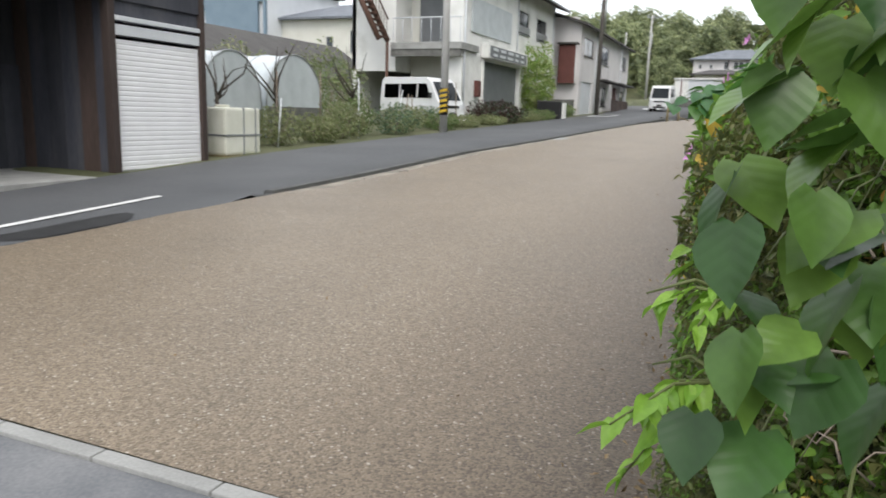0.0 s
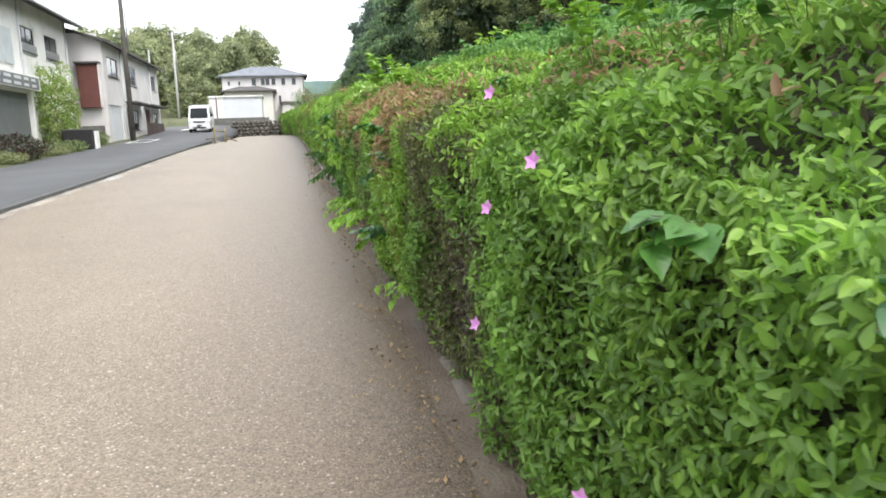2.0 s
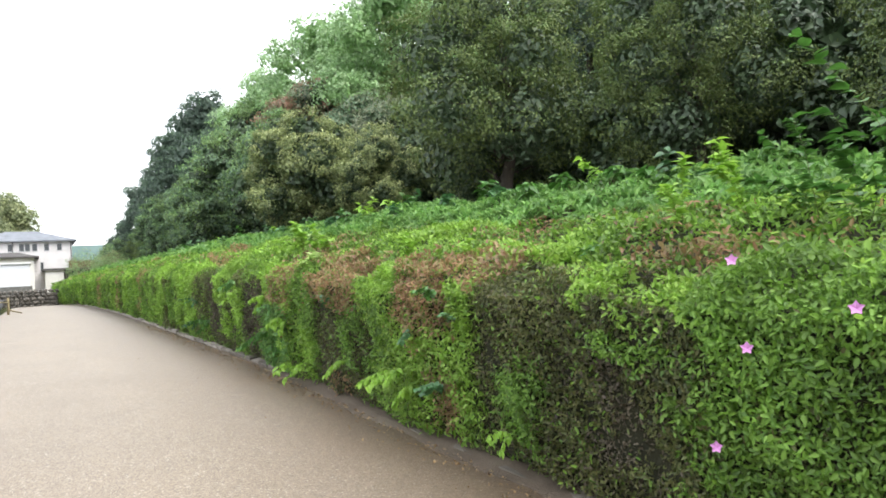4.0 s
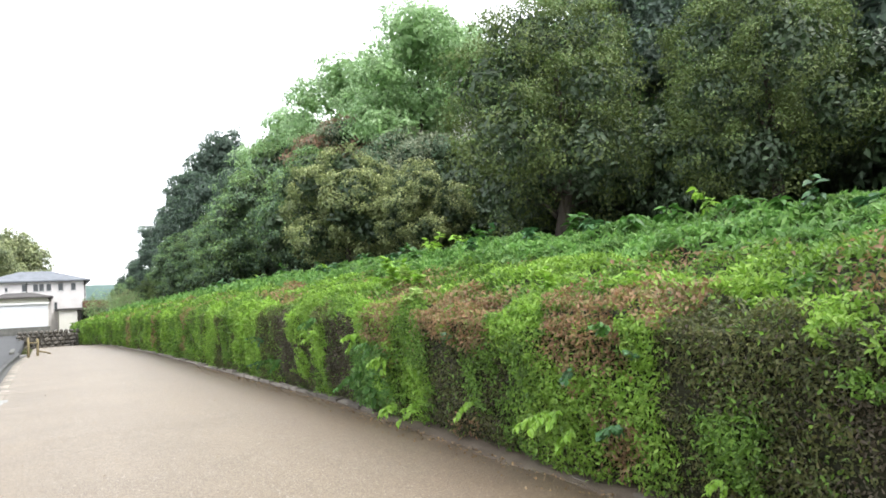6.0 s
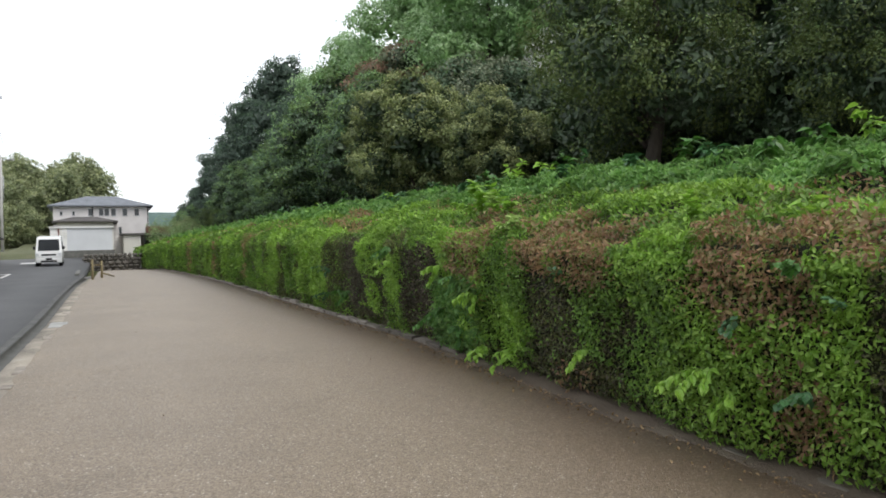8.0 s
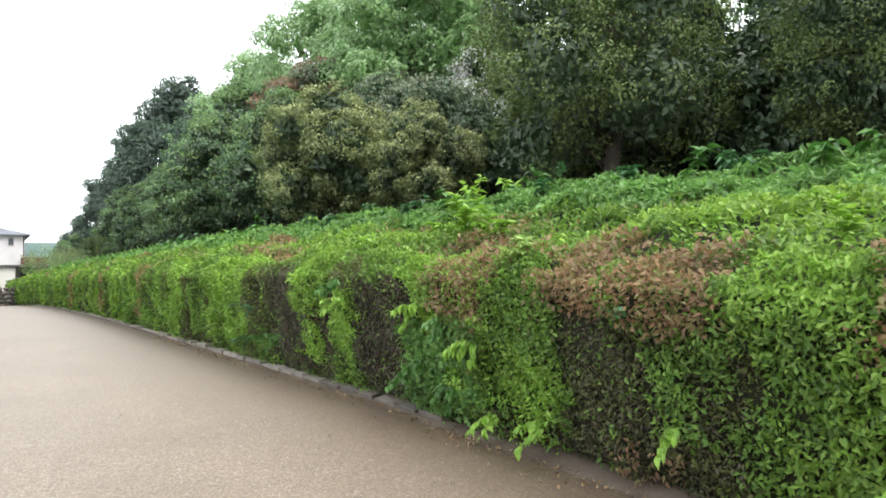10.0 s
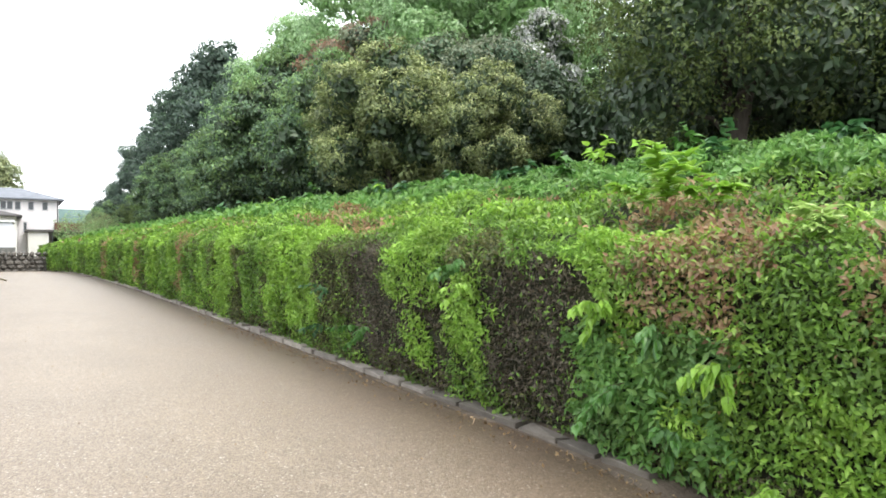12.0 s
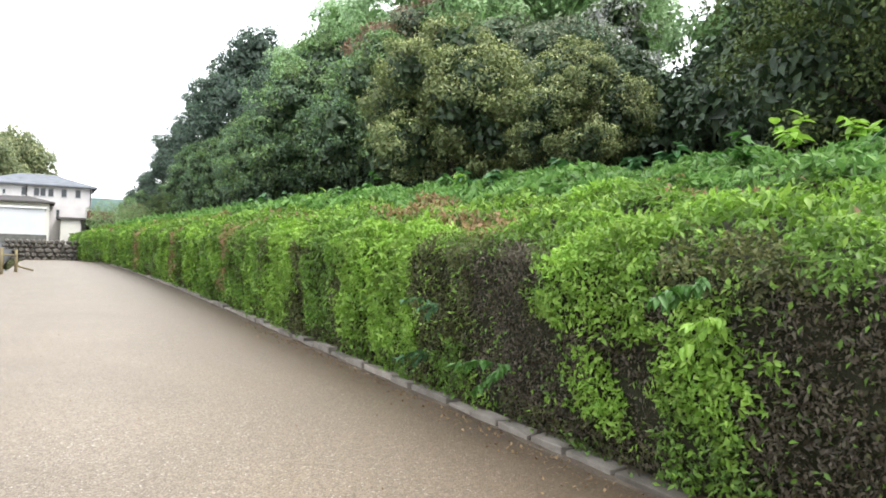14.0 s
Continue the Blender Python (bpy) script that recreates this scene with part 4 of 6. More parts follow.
for y, k, reach, n_leaf, leaf, mesh, mat in TOPS:
    if y < 6:
        k, reach, n_leaf = k + 0.08, reach * 1.55, int(n_leaf * 1.5)
    sprig("shoot", on_top(y, k), (-0.25, 0, 1), reach, int(n_leaf * 1.5), leaf * 0.82, mesh, mat, "leafy seedling standing on top of the hedge", 0.35)
# taller weeds along the ridge of the bank
y = 4.0
while y < 40:
    k = rp.uniform(0.75, 1.0)
    sprig("weed", on_top(y, k), (-0.2, rp.uniform(-0.4, 0.4), 1), rp.uniform(0.25, 0.5), 26 if y < 26 else 12, 0.19 if y < 26 else 0.26, LANCE, rp.choice((M_BIGLEAF, M_BIGLEAF, M_DARKLEAF, M_YOUNGLEAF)),
          "tall leafy weed on the ridge of the bank", 0.6, "weed")
    y += rp.uniform(0.35, 0.8) * (1 if y < 22 else 2)

# azalea flowers
M_PETAL = material("azalea_petal", [(0.5, 0.2, 0.45), (0.62, 0.3, 0.58)], 0.6, 20, 90, 0.05)


def flower(at):
    bm = bmesh.new()
    for k in range(5):
        a0 = k * 2 * math.pi / 5
        c = [Vector((0, 0, 0)), Vector((0.012, 0.014, 0.012)), Vector((0.0, 0.032, 0.016)), Vector((-0.012, 0.014, 0.012)), Vector((0, 0.016, 0.007))]
        vs = [bm.verts.new(Matrix.Rotation(a0, 3, "Z") @ p) for p in c]
        for f in ((0, 1, 4), (1, 2, 4), (2, 3, 4), (3, 0, 4)):
            bm.faces.new([vs[i] for i in f])
    ob = part("azalea_flower", bm, M_PETAL)
    ob.matrix_world = Matrix.Translation(at) @ Vector((-1, -0.5, 0.4)).to_track_quat("Z", "Y").to_matrix().to_4x4() @ Matrix.Scale(1.15 if at[1] > 3 else 0.8, 4)
    return tagged(ob, "single mauve pink azalea flower on the hedge", "flower", "azalea flowers")


for p in ((-0.13, 4.57, 0.94), (-0.14, 3.74, 1.7), (-0.13, 4.33, 1.49), (-0.08, 4.42, 1.95), (-0.14, 3.36, 0.73), (-0.14, 1.92, 1.42)):
    flower(p)

# ---------------------------------------------------------------- more materials
M_WHITE_WALL = material("stained_white_plaster", [(0.4, 0.4, 0.37), (0.8, 0.8, 0.78), (0.86, 0.86, 0.84)], 0.9, 0.9, 25, 0.2, 0.004, spread=0.3)
M_GREY_WALL = material("grey_plaster", [(0.5, 0.48, 0.48), (0.66, 0.64, 0.64), (0.73, 0.71, 0.71)], 0.9, 0.7, 25, 0.2, 0.004)
M_CREAM_WALL = material("cream_plaster", [(0.56, 0.55, 0.5), (0.74, 0.73, 0.68)], 0.9, 0.8, 25, 0.15, 0.004)
M_BLUE_METAL = material("blue_grey_sheet", [(0.14, 0.2, 0.26), (0.2, 0.27, 0.34)], 0.6, 1.2, 20, 0.1, 0.004)
M_PALE_METAL = material("pale_sheet_metal", [(0.55, 0.57, 0.6), (0.68, 0.7, 0.73)], 0.5, 1.1, 30, 0.1, 0.003)
M_SHUTTER = material("white_shutter_slats", [(0.78, 0.78, 0.8), (0.87, 0.87, 0.89)], 0.55, 3, 40, 0.1, 0.002)
M_GREY_SHUTTER = material("grey_shutter_slats", [(0.13, 0.14, 0.15), (0.19, 0.2, 0.21)], 0.55, 2, 40, 0.1, 0.002)
M_BLACK_WOOD = material("charred_wood", [(0.03, 0.033, 0.046), (0.06, 0.063, 0.08), (0.1, 0.1, 0.112)], 0.85, 3, 30, 0.4, 0.006, stretch=(1, 1, 0.15), piece=True)
M_BROWN_WOOD = material("dark_brown_wood", [(0.035, 0.025, 0.022), (0.07, 0.048, 0.042), (0.11, 0.075, 0.064)], 0.8, 3, 30, 0.4, 0.006, stretch=(1, 1, 0.15), piece=True)
M_RED_BROWN = material("red_brown_panel", [(0.1, 0.035, 0.03), (0.15, 0.055, 0.045)], 0.75, 2, 30, 0.2, 0.004)
M_ROOF = material("grey_roof_tiles", [(0.09, 0.1, 0.12), (0.15, 0.165, 0.19), (0.2, 0.215, 0.24)], 0.7, 1.5, 18, 0.4, 0.02)
M_ROOF_DARK = material("dark_roof", [(0.05, 0.045, 0.045), (0.1, 0.095, 0.09)], 0.8, 1.5, 18, 0.4, 0.02)
M_STEEL = material("galvanised_steel", [(0.3, 0.31, 0.32), (0.45, 0.46, 0.47)], 0.45, 4, 50, 0.05, 0.002, metal=0.6)
M_RUST = material("rusty_steel", [(0.07, 0.035, 0.025), (0.13, 0.07, 0.05)], 0.85, 6, 40, 0.3, 0.003)
M_POLE = material("pole_concrete", [(0.36, 0.36, 0.35), (0.5, 0.49, 0.48)], 0.85, 2, 40, 0.2, 0.003)
M_POLE_DARK = material("dark_pole", [(0.055, 0.05, 0.045), (0.1, 0.09, 0.08)], 0.85, 2, 40, 0.3, 0.003)
M_YELLOW = material("yellow_tape", [(0.5, 0.32, 0.02), (0.62, 0.42, 0.03)], 0.6, 5, 40, 0.05)
M_BLACK = material("black_plastic", [(0.01, 0.01, 0.011), (0.022, 0.022, 0.024)], 0.6, 6, 50, 0.1, 0.002)
M_CAR = material("white_car_paint", [(0.68, 0.69, 0.7), (0.74, 0.75, 0.76)], 0.25, 2, 60, 0.0)
M_TYRE = material("tyre_rubber", [(0.012, 0.012, 0.012), (0.025, 0.025, 0.025)], 0.9, 8, 60, 0.2, 0.003)
M_TANK = material("milky_plastic", [(0.6, 0.6, 0.5), (0.78, 0.78, 0.7)], 0.5, 3, 40, 0.05)
M_VINYL = material("dusty_vinyl", [(0.42, 0.46, 0.48), (0.62, 0.66, 0.68)], 0.4, 2, 20, 0.15, 0.01)
M_POST = material("weathered_post_wood", [(0.16, 0.13, 0.07), (0.3, 0.25, 0.14)], 0.85, 6, 50, 0.3, 0.003, stretch=(1, 1, 0.2))
M_LITTER = material("dry_leaf", [(0.16, 0.09, 0.04), (0.3, 0.2, 0.1), (0.4, 0.32, 0.2)], 0.8, 20, 90, 0.1, piece=True)


def glass_material():
    m = bpy.data.materials.new("window_glass")
    m.use_nodes = True
    b = m.node_tree.nodes["Principled BSDF"]
    b.inputs["Base Color"].default_value = (0.035, 0.042, 0.05, 1)
    b.inputs["Roughness"].default_value = 0.06
    b.inputs["IOR"].default_value = 1.5
    return m


M_GLASS = glass_material()

# ---------------------------------------------------------------- path edges
M_GUTTER = material("dark_gutter", [(0.045, 0.045, 0.042), (0.075, 0.075, 0.07), (0.11, 0.11, 0.1)], 0.8, 3, 50, 0.5, 0.006)
ditch_ys = np.arange(GUTTER_Y, 41.5, 0.5)
strip("ditch", M_GUTTER, ditch_ys, [
    (lambda y: path_edge(y) - ditch_w, lambda y: path_z(y) - 0.02),
    (lambda y: path_edge(y) - ditch_w + 0.004, lambda y: path_z(y) - 0.1),
    (lambda y: path_edge(y) - 0.004, lambda y: path_z(y) - 0.1),
    (lambda y: path_edge(y), lambda y: path_z(y) - 0.03)],
    "narrow dark concrete gutter beside the lane", "gutter")
M_MORTAR = material("worn_mortar", [(0.13, 0.12, 0.1), (0.26, 0.23, 0.19), (0.4, 0.36, 0.3)], 0.9, 1.6, 45, 0.5, 0.008, spread=0.16)
strip("path_border", M_MORTAR, np.arange(GUTTER_Y, 41.5, 0.2), [
    (lambda y: path_edge(y) + 0.002, lambda y: path_z(y) - 0.3),
    (lambda y: path_edge(y) + 0.004 + 0.03 * noise.noise((y * 3.1, 1, 0)), lambda y: path_z(y) - 0.02),
    (lambda y: path_edge(y) + 0.2 + 0.08 * noise.noise((y * 1.3, 3, 0)), lambda y: path_z(y) - 0.01),
    (lambda y: path_edge(y) + 0.5, lambda y: path_z(y) - 0.06)],
    "worn patchy mortar border of the gravel path", "path border")
M_KERB = material("kerb_concrete", [(0.05, 0.051, 0.052), (0.08, 0.081, 0.08), (0.12, 0.12, 0.116)], 0.9, 2.5, 60, 0.5, 0.006)
kerb = thing("road_kerb", Matrix.Translation((-5.8, 10, 0.3)), "weathered dark concrete kerb between lane and gutter", "kerb", kind="structure")
ko = Vector((-5.8, 10, 0.3))
y = GUTTER_Y
rk = random.Random(2)
while y < 41.3:
    L = 1.98
    bm = bmesh.new()
    sec = ((-kerb_w, -0.3), (-kerb_w, 0.0), (-kerb_w + 0.03, 0.035), (-0.03, 0.035), (0.0, 0.015), (0.0, -0.3))
    r0, r1 = [], []
    for (yy, ring) in ((y, r0), (y + L, r1)):
        x0, z0 = float(path_edge(yy)) - ditch_w, max(float(road_z(yy)) + 0.03, float(path_z(yy)) - 0.05)
        for sx, sz in sec:
            ring.append(bm.verts.new(Vector((x0 + sx, yy, z0 + sz + rk.uniform(-0.004, 0.004))) - ko))
    for k in range(len(sec)):
        bm.faces.new((r0[k], r1[k], r1[(k + 1) % len(sec)], r0[(k + 1) % len(sec)]))
    bm.faces.new(r0)
    bm.faces.new(r1[::-1])
    bmesh.ops.recalc_face_normals(bm, faces=bm.faces)
    part("kerb_stone", bm, M_KERB, kerb)
    y += 2.0
# pale stones and patches in the mortar edge
for y, w, l in ((9.6, 0.13, 0.26), (10.6, 0.1, 0.2), (11.5, 0.1, 0.2), (12.4, 0.12, 0.4), (13.4, 0.1, 0.2), (14.4, 0.14, 0.5), (17.6, 0.14, 0.4), (19.5, 0.3, 0.75), (22.0, 0.16, 0.5), (26.0, 0.2, 0.6)):
    x = float(path_edge(y)) + 0.22
    bm = box(-w / 2, w / 2, -l / 2, l / 2, -0.04, 0.018, 0.012)
    for v in bm.verts:
        v.co.x += 0.03 * noise.noise((v.co.y * 7 + y, v.co.x * 5, 0))
    ob = part("edge_stone", bm, M_STONE if y != 19.5 else M_CONCRETE)
    ob.matrix_world = Matrix.Translation((x, y, float(path_z(y)) - 0.016)) @ Matrix.Rotation(0.055, 4, "X")
    tagged(ob, "pale flat stone set in the worn path edge", "edging stone", "stones of the path edge")

M_DIRT = material("washed_soil", [(0.05, 0.036, 0.025), (0.11, 0.083, 0.06), (0.17, 0.14, 0.105)], 0.95, 2.2, 50, 0.8, 0.02)
M_STONE_DARK = material("buried_kerb", [(0.08, 0.068, 0.055), (0.15, 0.13, 0.108), (0.26, 0.23, 0.2)], 0.9, 5, 90, 0.6, 0.006, piece=True)
# stone edging under the hedge
edging = thing("hedge_edging", Matrix.Translation((0.0, 2.0, 0.1)), "row of pale rough granite blocks under the hedge", "edging", kind="structure")
eo = Vector((0.0, 2.0, 0.1))
y = 1.9
re_ = random.Random(9)
while y < 60:
    L = re_.choice((0.42, 0.5, 0.6, 0.75, 0.9)) if y < 30 else 1.2
    hgt = re_.uniform(0.03, 0.075) if y > 17.5 else re_.uniform(0.03, 0.06) if y > 12.5 else re_.uniform(-0.035, 0.03)
    bm = box(-0.1, 0.06, 0.012, L - 0.028, -0.14, hgt, 0.008)
    for v in bm.verts:
        q = noise.noise_vector((v.co.x * 6 + y * 3.1, v.co.y * 5, v.co.z * 6))
        v.co += q * 0.026
    ob = part("stone", bm, M_STONE if y > 15 else M_STONE_DARK, edging)
    yc = y
    slope = math.atan2(float(path_z(y + L) - path_z(y)), L)
    ob.matrix_basis = Matrix.Translation(Vector((float(edge_x(yc)) + 0.05 + re_.uniform(-0.012, 0.012), yc, float(path_z(yc)))) - eo) @ Matrix.Rotation(slope, 4, "X") @ Matrix.Rotation(re_.uniform(-0.02, 0.02), 4, "Z")
    y += L

strip("dirt_strip", M_DIRT, np.arange(1.98, 46, 0.15), [
    (lambda y: edge_x(y) - (0.17 if y < 13 else 0.1) - 0.07 * noise.noise((y * 0.9, 7, 0)) - 0.05 * noise.noise((y * 2.9, 2, 0)), lambda y: path_z(y) - 0.004),
    (lambda y: edge_x(y) - 0.08, lambda y: path_z(y) + (0.012 if y < 13 else 0.0) + 0.012 * noise.noise((y * 3.3, 5, 0))),
    (lambda y: edge_x(y) + 0.02, lambda y: path_z(y) + (0.02 if y < 13 else 0.0) + 0.02 * noise.noise((y * 2.3, 8, 0))),
    (lambda y: edge_x(y) + 0.25, lambda y: path_z(y) + 0.06)],
    "brown soil and moss washed out from under the hedge", "soil strip")

M_FORECOURT = material("stained_concrete", [(0.07, 0.075, 0.085), (0.13, 0.135, 0.145), (0.22, 0.22, 0.225)], 0.8, 1.8, 60, 0.4, 0.004)
# concrete forecourt before the gravel, with a raised edge
strip("forecourt", M_FORECOURT, [-30, -10, -4, 0, 1.0, 1.9], [
    (lambda y: path_edge(y) + 0.05, lambda y: path_z(y) - 0.004), (lambda y: -2.0, lambda y: path_z(y) - 0.01), (lambda y: 6.0, lambda y: path_z(y) - 0.005)],
    "grey stained concrete forecourt beside the path", "paving")
fk = thing("forecourt_kerb", Matrix.Translation((-3.0, 1.88, 0.1)), "light concrete edging flush with the gravel path", "kerb", kind="structure")
for i in range(15):
    bm = box(-0.3, 0.294, 0.02, 0.1, -0.12, 0.012, 0.008)
    ob = part("kerb_stone", bm, M_CONCRETE, fk)
    ob.matrix_basis = Matrix.Translation((-2.6 + i * 0.6 - 0.0, 0, float(path_z(1.88)) - 0.1))

# fallen leaves and grit beside the hedge
litter_rng = np.random.default_rng(8)
n = 1500
ly = litter_rng.uniform(2.0, 24, n)
lx = -0.12 - np.abs(litter_rng.normal(size=n)) * 0.16
LP = np.stack([lx + edge_x(ly), ly, path_z(ly) + 0.012], 1)
lm = leaves_mesh("fallen_leaves", LP, np.tile(np.array([0, 0, 1.0]), (n, 1)), litter_rng.uniform(0.012, 0.045, n), None, litter_rng, 0.55, 0.0, 0.95)
tagged(part("fallen_leaves", lm, M_LITTER), "dry brown leaves scattered along the edging", "leaf litter", kind="stuff")
n = 260
ly, lx = litter_rng.uniform(2.2, 26, n), litter_rng.uniform(-4.6, -0.4, n)
LP = np.stack([lx, ly, path_z(ly) + 0.016], 1)
lm = leaves_mesh("path_debris", LP, np.tile(np.array([0, 0, 1.0]), (n, 1)), litter_rng.uniform(0.008, 0.03, n), None, litter_rng, 0.5, 0.0, 0.95)
tagged(part("path_debris", lm, M_LITTER), "small dry leaves lying on the gravel", "leaf litter", kind="stuff")


def road_mark(name, x0, x1, y0, y1, label, hollow=False):
    bm = bmesh.new()
    def quad(a0, a1, b0, b1):
        pts = []
        for yy in (b0, b1):
            for xx in (a0, a1):
                m_ = 0.5 * (float(road_far(yy)) + float(path_edge(yy)))
                half_w = abs(m_ - float(road_far(yy)))
                pts.append(bm.verts.new((xx, yy, float(road_z(yy)) + 0.03 * max(0, 1 - abs(xx - m_) / half_w) + 0.012)))
        bm.faces.new((pts[0], pts[1], pts[3], pts[2]))
    if hollow:
        quad(x0, x0 + 0.15, y0, y1), quad(x1 - 0.15, x1, y0, y1), quad(x0, x1, y0, y0 + 0.45), quad(x0, x1, y1 - 0.45, y1)
    else:
        k = max(1, int((y1 - y0) / 1.5))
        for i in range(k):
            quad(x0, x1, y0 + (y1 - y0) * i / k, y0 + (y1 - y0) * (i + 1) / k)
    tagged(part(name, bm, M_WHITE_LINE), label, "road marking", kind="structure")


road_mark("road_marking", -7.38, -7.27, 0.5, 7.4, "thin worn white edge line on the asphalt")
road_mark("road_marking", -9.1, -7.9, 42.2, 46.5, "white hollow rectangle painted on the asphalt", True)
road_mark("road_marking", -8.6, -7.2, 60, 62, "short white bar painted on the asphalt")
road_mark("road_marking", -9.4, -8.2, 74, 75, "short white bar painted on the asphalt")
road_mark("road_marking", -8.0, -7.0, 76, 77, "short white bar painted on the asphalt")

bm = bmesh.new()
for i in range(14):
    a0 = i / 14 * 2 * math.pi
    bm.verts.new((0.85 * math.cos(a0) * (1 + 0.15 * math.sin(3 * a0)), 0.35 * math.sin(a0) * (1 + 0.2 * math.cos(2 * a0)), 0))
bm.faces.new(bm.verts)
M_TAR = material("tar_patch", [(0.012, 0.012, 0.013), (0.03, 0.03, 0.031)], 0.6, 4, 80, 0.3, 0.003)
ob = part("tar_patch", bm, M_TAR)
ob.matrix_world = Matrix.Translation((-6.75, 5.5, float(road_z(5.5)) + 0.014)) @ Matrix.Rotation(math.atan(0.053), 4, "X") @ Matrix.Rotation(1.5, 4, "Z")
tagged(ob, "dark tar patch on the worn asphalt", "road patch", kind="structure")

# wooden barrier posts where the path narrows
bar = thing("wooden_barrier", Matrix.Translation((-4.25, 39.0, float(path_z(39)))), "weathered wooden barrier of two short posts and rails", "barrier")
for dx, dy, hh in ((0, 0, 0.85), (0.38, 1.6, 0.8)):
    part("post", tube([(dx, dy, -0.1), (dx + 0.01, dy, hh * 0.5), (dx, dy, hh)], [0.055, 0.052, 0.05], 9), M_POST, bar)
part("rail", tube([(0, 0, 0.62), (0.38, 1.6, 0.6)], [0.03, 0.03], 7), M_POST, bar)
part("rail", tube([(0.38, 1.6, 0.25), (0.9, 2.2, 0.08)], [0.035, 0.03], 7), M_POST, bar)
slab = part("gutter_cover", box(-0.45, 0.35, -0.5, 0.6, -0.08, 0.04, 0.015), M_CONCRETE)
slab.matrix_world = Matrix.Translation((float(path_edge(41)) - 0.2, 41.6, float(path_z(41.6)) + 0.0))
tagged(slab, "pale concrete slab covering the gutter end", "cover slab")
kb = part("end_kerb", box(-0.1, 0.1, 0, 18, -0.3, 0.16, 0.03), M_CONCRETE_DARK)
kb.matrix_world = Matrix.Translation((-4.9, 42.3, float(path_z(44)))) @ Matrix.Rotation(0.02, 4, "X")
tagged(kb, "dark concrete kerb rising along the lane", "kerb")

# dry stone wall that closes the path
wall = thing("stone_wall", Matrix.Translation((-4.7, 60.0, float(path_z(60)) - 0.1)), "low dark wall of rough field stones at the path end", "wall", kind="structure")
part("core", box(0.05, 6.2, 0.1, 0.5, -0.2, 1.05), M_ROCK, wall)
rw = random.Random(3)
stone_protos = []
for i in range(6):
    bm = bmesh.new()
    bmesh.ops.create_icosphere(bm, subdivisions=1, radius=0.5)
    for v in bm.verts:
        v.co *= 1 + 0.25 * noise.noise(v.co * 2 + Vector((i * 5, 0, 0)))
    me = bpy.data.meshes.new("stone")
    bm.to_mesh(me)
    bm.free()
    me.materials.append(M_ROCK)
    stone_protos.append(me)
z = 0.0
while z < 1.15:
    x = rw.uniform(-0.2, 0.1)
    while x < 6.2:
        w, hh = rw.uniform(0.2, 0.5), rw.uniform(0.2, 0.34)
        ob = new("stone", rw.choice(stone_protos))
        ob.parent = wall
        ob.matrix_basis = Matrix.LocRotScale((x + w / 2, 0.05 + rw.uniform(-0.04, 0.04), z + 0.13), Euler((0, rw.uniform(-0.2, 0.2), 0)), (w * 1.05, 0.4, hh * 1.1))
        x += w
    z += 0.26


# ---------------------------------------------------------------- buildings
def wall_panel(axis, at, thick, a0, a1, z0, z1, openings=()):
    """A wall along y (axis 'x': its face at x = at) or along x (axis 'y'), cut through by openings (a0, a1, z0, z1)."""
    bm = bmesh.new()
    av = sorted({a0, a1, *[v for o in openings for v in o[:2]]})
    zv = sorted({z0, z1, *[v for o in openings for v in o[2:4]]})
    for i in range(len(av) - 1):
        for j in range(len(zv) - 1):
            ca, cz = (av[i] + av[i + 1]) / 2, (zv[j] + zv[j + 1]) / 2
            if any(o[0] < ca < o[1] and o[2] < cz < o[3] for o in openings):
                continue
            if axis == "x":
                box(at - thick, at, av[i], av[i + 1], zv[j], zv[j + 1], bm=bm)
            else:
                box(av[i], av[i + 1], at, at + thick, zv[j], zv[j + 1], bm=bm)
    bmesh.ops.remove_doubles(bm, verts=bm.verts, dist=0.001)
    return bm


def window(parent, axis, at, o, mat_frame, inset=0.06, bars=1, label=""):
    a0, a1, z0, z1 = o
    w = part("window", frame_mesh(axis, at - inset if axis == "x" else at + inset, a0, a1, z0, z1, bars), mat_frame, parent, label)
    if axis == "x":
        g = box(at - inset - 0.025, at - inset - 0.015, a0 + 0.03, a1 - 0.03, z0 + 0.03, z1 - 0.03)
        s = box(at - 0.02, at + 0.06, a0 - 0.04, a1 + 0.04, z0 - 0.05, z0 - 0.005)
    else:
        g = box(a0 + 0.03, a1 - 0.03, at + inset + 0.015, at + inset + 0.025, z0 + 0.03, z1 - 0.03)
        s = box(a0 - 0.04, a1 + 0.04, at - 0.06, at + 0.02, z0 - 0.05, z0 - 0.005)
    part("pane", g, M_GLASS, w)
    part("sill", s, mat_frame, w)
    return w


def frame_mesh(axis, at, a0, a1, z0, z1, bars):
    bm = bmesh.new()
    t, d = 0.05, 0.04
    cells = [(a0, a0 + t, z0, z1), (a1 - t, a1, z0, z1), (a0 + t, a1 - t, z0, z0 + t), (a0 + t, a1 - t, z1 - t, z1)]
    for i in range(bars):
        c = a0 + (a1 - a0) * (i + 1) / (bars + 1)
        cells.append((c - t / 2, c + t / 2, z0 + t, z1 - t))
    for p0, p1, q0, q1 in cells:
        if axis == "x":
            box(at - d, at, p0, p1, q0, q1, bm=bm)
        else:
            box(p0, p1, at, at + d, q0, q1, bm=bm)
    return bm


